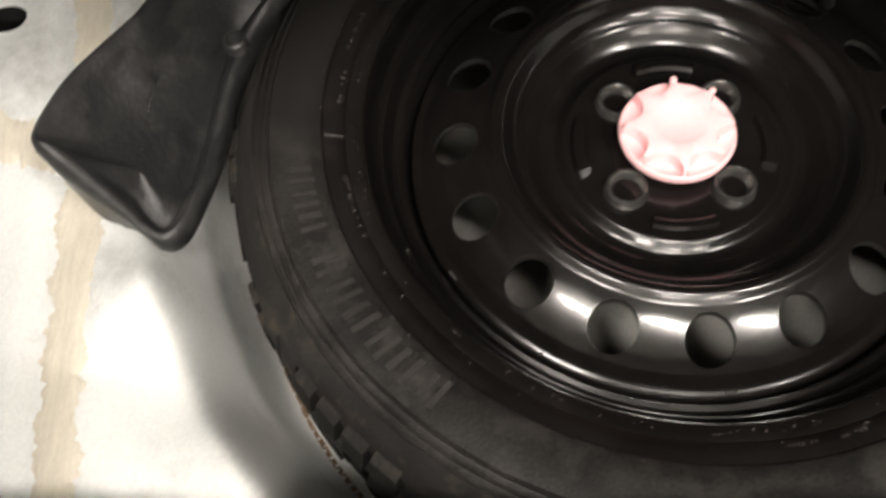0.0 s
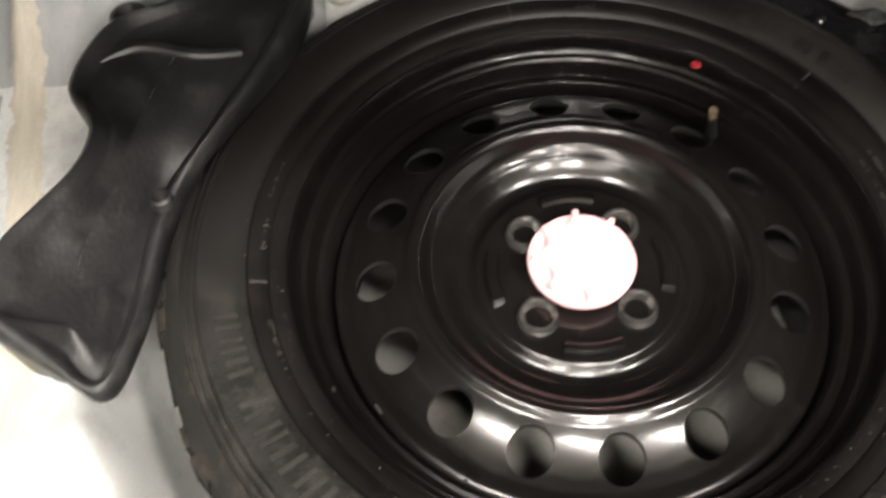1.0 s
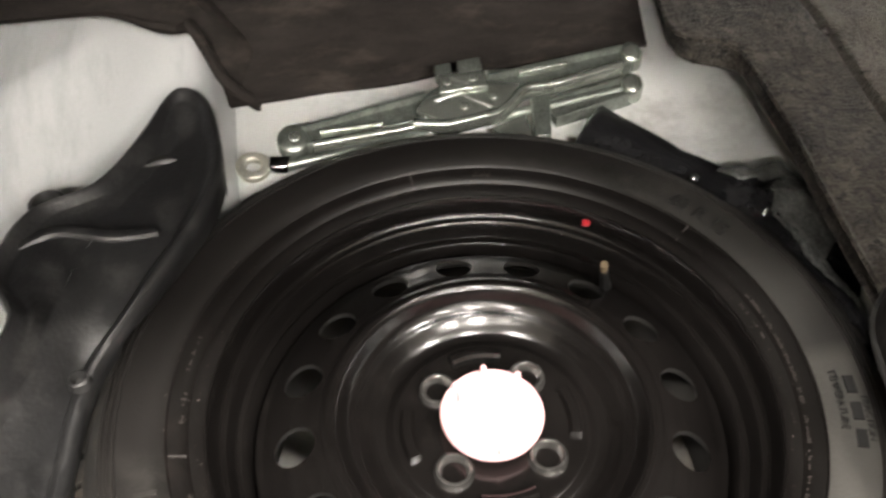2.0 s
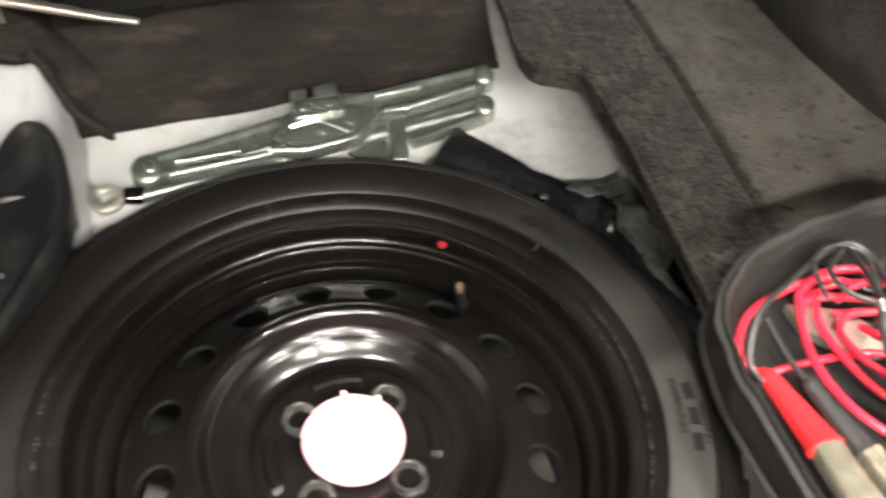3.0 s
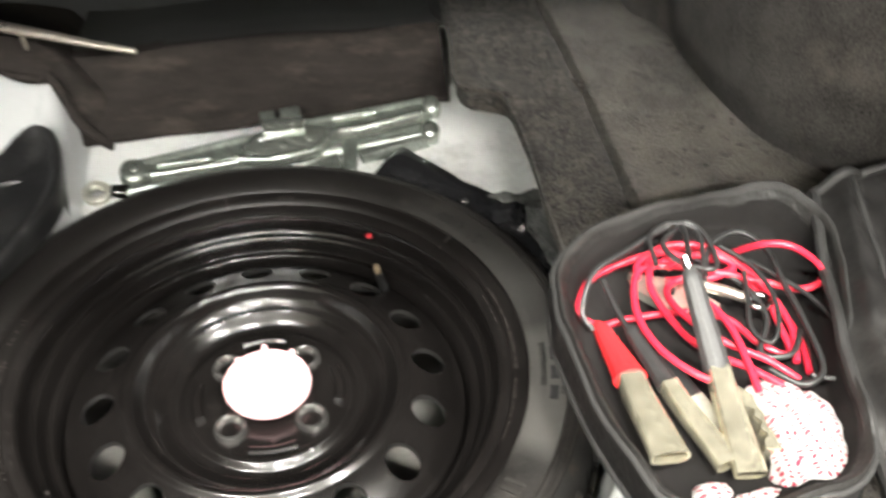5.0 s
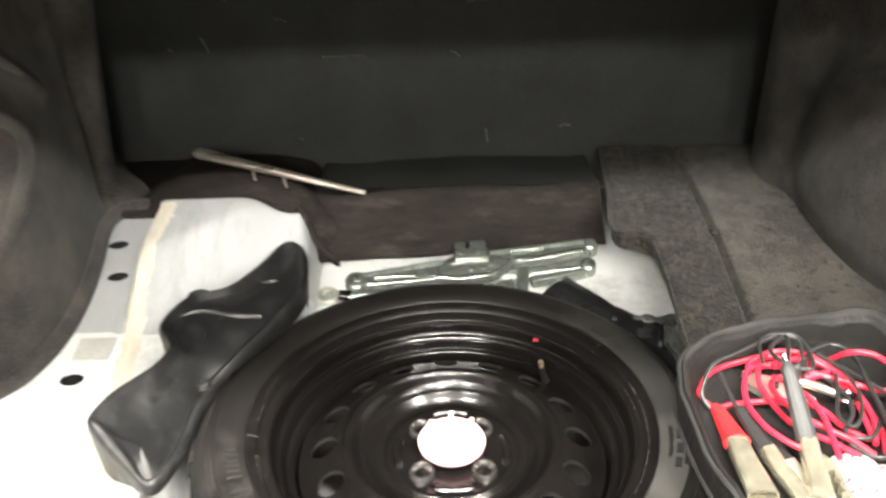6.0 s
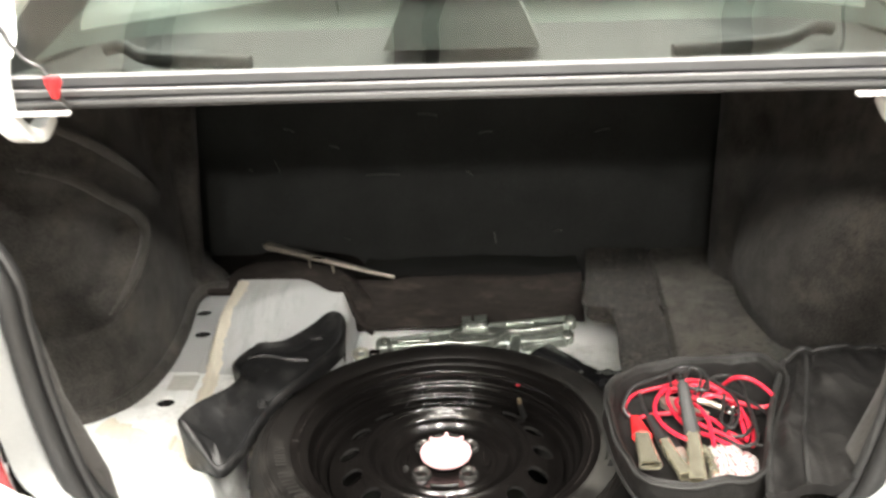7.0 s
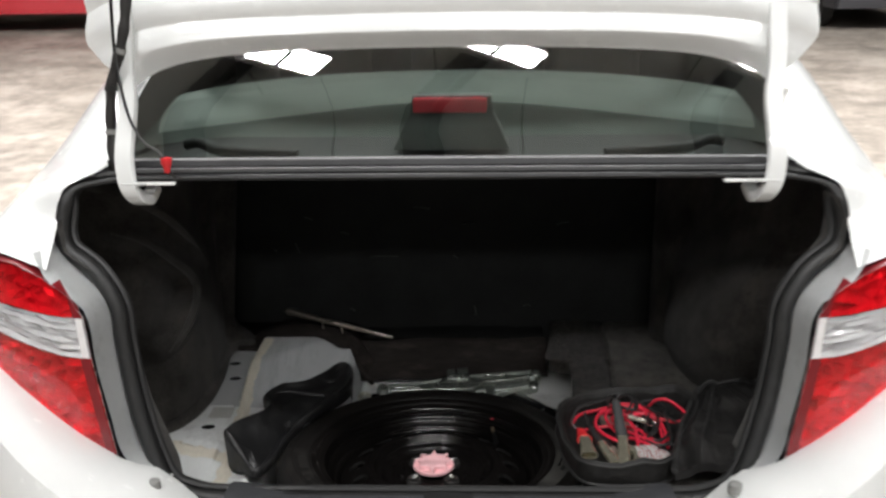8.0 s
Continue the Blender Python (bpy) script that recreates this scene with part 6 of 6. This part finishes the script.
sheet(bm, 80, 90, bag_lid_at, thick=(0.002, 0, -0.014))
blid = part("bag_lid", bm, NYLON_LID, bag, "black nylon lid folded back")
bm = bmesh.new()
tube(bm, [Vector(bag_lid_at(0.0, k / 60)) + Vector((0, 0, 0.002)) for k in range(61)], 0.0048, 8)
tube(bm, [Vector(bag_lid_at(k / 40, 0.0)) + Vector((0, 0, 0.002)) for k in range(41)], 0.0048, 8)
tube(bm, [Vector(bag_lid_at(0.2 + 0.03 * math.sin(k / 6), k / 30)) + Vector((0, 0, 0.001)) for k in range(31)], 0.003, 8)
part("zip_tape", bm, PIPING, blid)
for u0, v0, du, dv in ((0.55, 0.66, 0.03, 0.09), (0.58, 0.86, 0.035, 0.06)):
    bm = bmesh.new()
    sheet(bm, 4, 6, lambda u, v: Vector(bag_lid_at(u0 + du * u * (0.4 + 0.6 * v), v0 + dv * v)) + Vector((0, 0, 0.003)), thick=(0, 0, -0.001))
    part("white_tag", bm, TAG_WHITE, blid, "small white tag")


def cable(parent, pts, r, material, name="cable"):
    bm = bmesh.new()
    tube(bm, spline(pts, n=8), r, 10)
    return part(name, bm, material, parent)


def clamp(parent, tip, joint, end, boot_mat, jaw_mat, r0=0.008, r1=0.0125):
    """A battery clamp: a ribbed grip over a folded metal jaw."""
    tip, joint, end = Vector(tip), Vector(joint), Vector(end)
    bm = bmesh.new()
    line = [tip.lerp(joint, k / 22) for k in range(23)]
    d = (joint - tip).normalized()
    s = Vector((-d.y, d.x, 0)).normalized()
    n = s.cross(d)
    rings = []
    for i, c in enumerate(line):
        t = i / 22
        rad = (r0 + (r1 - r0) * t) * (0.55 + 0.45 * min(1.0, t * 12)) * (1.06 if i > 20 else 1.0)
        rings.append([c + (s * math.cos(k * math.tau / 40) + n * 0.75 * math.sin(k * math.tau / 40)) * rad * (1 + 0.035 * math.cos(10 * k * math.tau / 40) * (2 < i < 21))
                      for k in range(40)])
    bridge(bm, rings, True, True, True)
    grip = part("grip", bm, boot_mat, parent)
    d = (end - joint).normalized()
    s = Vector((-d.y, d.x, 0)).normalized()
    n = s.cross(d)
    bm = bmesh.new()
    rings = []
    for t, grow in ((0.0, 1.0), (0.15, 1.0), (0.35, 1.0), (0.55, 1.0), (0.75, 1.0), (0.92, 1.0), (1.0, 1.02), (1.0, 0.80), (0.9, 0.74), (0.6, 0.60)):
        w = r1 * (0.82 + 0.30 * t) * (1 - (1 - grow) * 0.6)
        h = (0.0095 - 0.0035 * t) * grow
        c = joint.lerp(end, t) + n * (0.0012 * math.sin(t * 5))
        ring = []
        for k in range(24):
            a = k * math.tau / 24
            ca, sa = math.cos(a), math.sin(a)
            ring.append(c + s * (w * math.copysign(abs(ca) ** 0.55, ca)) + n * (h * math.copysign(abs(sa) ** 0.8, sa) * (1 + 0.16 * math.cos(2 * a) * (1 - t))))
        rings.append(ring)
    bridge(bm, rings, True, True, True)
    part("jaw", bm, jaw_mat, parent, smooth=30)
    return grip


red = thing("jumper_cable", (0.35, -0.1, 0.765), "red jumper cable with red and grey clamps coiled in the bag", "jumper cable", "jumper cables", off=IN_BAG)
R = 0.0029
cable(red, [(0.262, -0.086, 0.762), (0.252, -0.074, 0.768), (0.268, -0.050, 0.776), (0.300, -0.038, 0.780), (0.335, -0.036, 0.785), (0.368, -0.046, 0.780), (0.388, -0.052, 0.790), (0.400, -0.070, 0.814), (0.420, -0.079, 0.818),
            (0.443, -0.086, 0.804), (0.451, -0.093, 0.791), (0.432, -0.096, 0.784), (0.395, -0.080, 0.786), (0.356, -0.066, 0.790), (0.325, -0.052, 0.786), (0.306, -0.056, 0.784),
            (0.293, -0.085, 0.784), (0.289, -0.115, 0.785), (0.296, -0.146, 0.786), (0.313, -0.170, 0.786), (0.335, -0.180, 0.782)], R, RED_WIRE)
cable(red, [(0.264, -0.088, 0.760), (0.292, -0.092, 0.771), (0.338, -0.098, 0.776), (0.364, -0.112, 0.776), (0.378, -0.138, 0.774), (0.398, -0.150, 0.772), (0.402, -0.116, 0.776), (0.404, -0.084, 0.780),
            (0.392, -0.058, 0.784), (0.350, -0.040, 0.780), (0.316, -0.046, 0.777)], R, RED_WIRE)
cable(red, [(0.319, -0.050, 0.786), (0.311, -0.078, 0.783), (0.320, -0.122, 0.780), (0.335, -0.148, 0.781), (0.352, -0.166, 0.784), (0.370, -0.188, 0.785)], R, RED_WIRE)
cable(red, [(0.340, -0.080, 0.782), (0.348, -0.106, 0.790), (0.353, -0.133, 0.790), (0.352, -0.161, 0.788), (0.350, -0.190, 0.784)], R, RED_WIRE)
cable(red, [(0.396, -0.075, 0.778), (0.410, -0.105, 0.775), (0.412, -0.140, 0.773), (0.404, -0.170, 0.772)], R, RED_WIRE)
cable(red, [(0.318, -0.040, 0.778), (0.345, -0.030, 0.782), (0.375, -0.040, 0.786), (0.390, -0.060, 0.788), (0.365, -0.070, 0.782), (0.330, -0.062, 0.778)], R, RED_WIRE)
cable(red, [(0.305, -0.060, 0.782), (0.312, -0.044, 0.785), (0.340, -0.034, 0.790), (0.372, -0.044, 0.792), (0.392, -0.066, 0.788), (0.406, -0.100, 0.782), (0.408, -0.132, 0.777), (0.398, -0.160, 0.774)], R, RED_WIRE)
cable(red, [(0.330, -0.060, 0.790), (0.352, -0.052, 0.793), (0.376, -0.056, 0.792), (0.384, -0.068, 0.789), (0.362, -0.074, 0.787), (0.338, -0.070, 0.786), (0.322, -0.080, 0.784), (0.326, -0.106, 0.783), (0.344, -0.136, 0.783), (0.372, -0.160, 0.781), (0.388, -0.180, 0.779)], R, RED_WIRE)
clamp(red, (0.265, -0.086, 0.764), (0.264, -0.158, 0.779), (0.262, -0.236, 0.789), RED_BOOT, JAW, 0.006, 0.0125)
black = thing("jumper_cable", (0.36, -0.1, 0.765), "black jumper cable with grey grips coiled in the bag", "jumper cable", "jumper cables", off=IN_BAG)
K = 0.0024
cable(black, [(0.256, -0.098, 0.770), (0.250, -0.085, 0.780), (0.266, -0.060, 0.795), (0.297, -0.044, 0.798), (0.330, -0.028, 0.801), (0.358, -0.022, 0.803), (0.370, -0.040, 0.800), (0.364, -0.074, 0.798),
              (0.338, -0.066, 0.800), (0.330, -0.044, 0.802), (0.35, -0.03, 0.806), (0.338, -0.066, 0.820), (0.326, -0.094, 0.828)], K, BLACK_WIRE)
cable(black, [(0.354, -0.080, 0.788), (0.372, -0.046, 0.796), (0.401, -0.036, 0.798), (0.416, -0.058, 0.796), (0.414, -0.098, 0.793), (0.412, -0.140, 0.790), (0.405, -0.180, 0.787), (0.384, -0.190, 0.786), (0.366, -0.172, 0.786)], K, BLACK_WIRE)
cable(black, [(0.400, -0.062, 0.790), (0.430, -0.11, 0.790), (0.437, -0.155, 0.788), (0.420, -0.188, 0.786), (0.395, -0.182, 0.784)], K * 0.8, BLACK_WIRE)
cable(black, [(0.275, -0.060, 0.785), (0.277, -0.085, 0.780), (0.280, -0.108, 0.778)], K, BLACK_WIRE)
cable(black, [(0.355, -0.05, 0.788), (0.385, -0.085, 0.786), (0.390, -0.12, 0.783), (0.372, -0.15, 0.778), (0.395, -0.155, 0.778), (0.412, -0.135, 0.78)], K, BLACK_WIRE)
cable(black, [(0.318, -0.062, 0.797), (0.322, -0.034, 0.803), (0.342, -0.024, 0.806), (0.362, -0.034, 0.804), (0.358, -0.060, 0.801), (0.346, -0.084, 0.797)], K * 0.8, BLACK_WIRE)
cable(black, [(0.378, -0.050, 0.798), (0.394, -0.074, 0.797), (0.400, -0.104, 0.793), (0.392, -0.134, 0.788), (0.380, -0.146, 0.784), (0.372, -0.130, 0.784), (0.380, -0.104, 0.789), (0.388, -0.078, 0.793)], K * 0.8, BLACK_WIRE)
clamp(black, (0.323, -0.100, 0.829), (0.327, -0.167, 0.787), (0.317, -0.250, 0.775), GREY_GRIP, JAW, 0.0075, 0.0105)
clamp(black, (0.283, -0.105, 0.777), (0.292, -0.165, 0.774), (0.306, -0.240, 0.775), BLACK_GRIP, JAW, 0.007, 0.0090)
clamp(black, (0.298, -0.120, 0.768), (0.308, -0.178, 0.769), (0.322, -0.226, 0.768), BLACK_WIRE, PALE_CLAMP, 0.006, 0.0085)
bm = bmesh.new()
tip = [(0.322, -0.093, 0.8335), (0.3225, -0.100, 0.829)]
tube(bm, tip, 0.004, 10)
part("lug_end", bm, CHROME, black)
pale = thing("battery_clamp", (0.33, -0.07, 0.766), "pale steel battery clamp half hidden under cables", "clamp", off=IN_BAG)
bm = bmesh.new()
for dz, plan in ((0.0, [(0.305, -0.044), (0.345, -0.060), (0.366, -0.092), (0.350, -0.100), (0.322, -0.088), (0.305, -0.066)]),):
    bridge(bm, [[(x, y, 0.766 + dz + w) for x, y in plan] for w in (0.0, 0.008)], True, True, True)
part("jaw", bm, PALE_CLAMP, pale, smooth=20)
bm = bmesh.new()
tube(bm, [(0.330, -0.072, 0.768), (0.330, -0.072, 0.778)], 0.004, 12)
part("pivot", bm, HOLE, pale)
jaws = thing("toothed_clamp", (0.345, -0.21, 0.766), "yellow zinc clamp jaw with teeth beside a glove", "clamp", off=IN_BAG)
bm = bmesh.new()
outer = [(0.326, -0.178), (0.338, -0.179), (0.350, -0.196), (0.355, -0.220), (0.347, -0.238), (0.334, -0.234)]
teeth = [(0.336, -0.228), (0.341, -0.224), (0.338, -0.218), (0.342, -0.213), (0.338, -0.207), (0.341, -0.201), (0.333, -0.196)]
plan = outer + teeth
bridge(bm, [[(x, y, 0.766 + w) for x, y in plan] for w in (0.0, 0.016)], True, True, True)
part("jaw_plate", bm, JAW, jaws, smooth=20)
ringt = thing("cable_ring", (0.378, -0.11, 0.765), "small chrome ring lug on a clear sleeve", "ring", off=IN_BAG)
bm = bmesh.new()
tube(bm, [(0.392 + 0.0085 * math.cos(k * math.tau / 20), -0.102 + 0.0075 * math.sin(k * math.tau / 20), 0.783) for k in range(20)], 0.0032, 10, closed=True)
part("ring_lug", bm, CHROME, ringt)
bm = bmesh.new()
tube(bm, spline([(0.352, -0.080, 0.786), (0.366, -0.088, 0.786), (0.382, -0.097, 0.784)], n=5), 0.0045, 10)
part("sleeve", bm, STEEL, ringt)

glove = thing("knit_glove", (0.37, -0.23, 0.765), "white knitted glove flecked with red lying in the bag", "glove", off=IN_BAG)


def lump(bm, c, r, seed, n=22):
    rings = []
    for j in range(1, 12):
        th = math.pi * j / 12
        ring = []
        for k in range(n):
            ph = k * math.tau / n
            d = Vector((math.sin(th) * math.cos(ph), math.sin(th) * math.sin(ph), math.cos(th)))
            m = 1 + 0.22 * noise.noise(d * 2.1 + Vector((seed, 0, 0))) + 0.07 * noise.noise(d * 6 + Vector((0, seed, 0)))
            p = Vector((c[0] + d.x * r[0] * m, c[1] + d.y * r[1] * m, c[2] + d.z * r[2] * m))
            p.z = max(p.z, 0.764)
            ring.append(p)
        rings.append(ring)
    bridge(bm, rings, True, True, True)


for name, c, r, seed in (("palm", (0.364, -0.250, 0.772), (0.031, 0.020, 0.014), 3), ("cuff", (0.318, -0.268, 0.768), (0.026, 0.010, 0.008), 15), ("thumb", (0.288, -0.255, 0.768), (0.014, 0.009, 0.008), 19)):
    bm = bmesh.new()
    lump(bm, c, r, seed, 40)
    part(name, bm, GLOVE, glove)
for pts, rad in ((((0.352, -0.178, 0.774), (0.355, -0.200, 0.779), (0.354, -0.225, 0.778), (0.356, -0.25, 0.775)), 0.0105),
                 (((0.366, -0.172, 0.772), (0.372, -0.196, 0.779), (0.372, -0.222, 0.779), (0.368, -0.25, 0.775)), 0.0110),
                 (((0.386, -0.190, 0.771), (0.390, -0.210, 0.776), (0.386, -0.232, 0.776), (0.376, -0.255, 0.775)), 0.0100)):
    bm = bmesh.new()
    line = spline(pts, n=7)
    tube(bm, line, lambda t: rad * min(1.0, 0.45 + t * 5) * (1 + 0.08 * math.sin(t * 26)), 16, squash=0.8)
    part("finger", bm, GLOVE, glove)
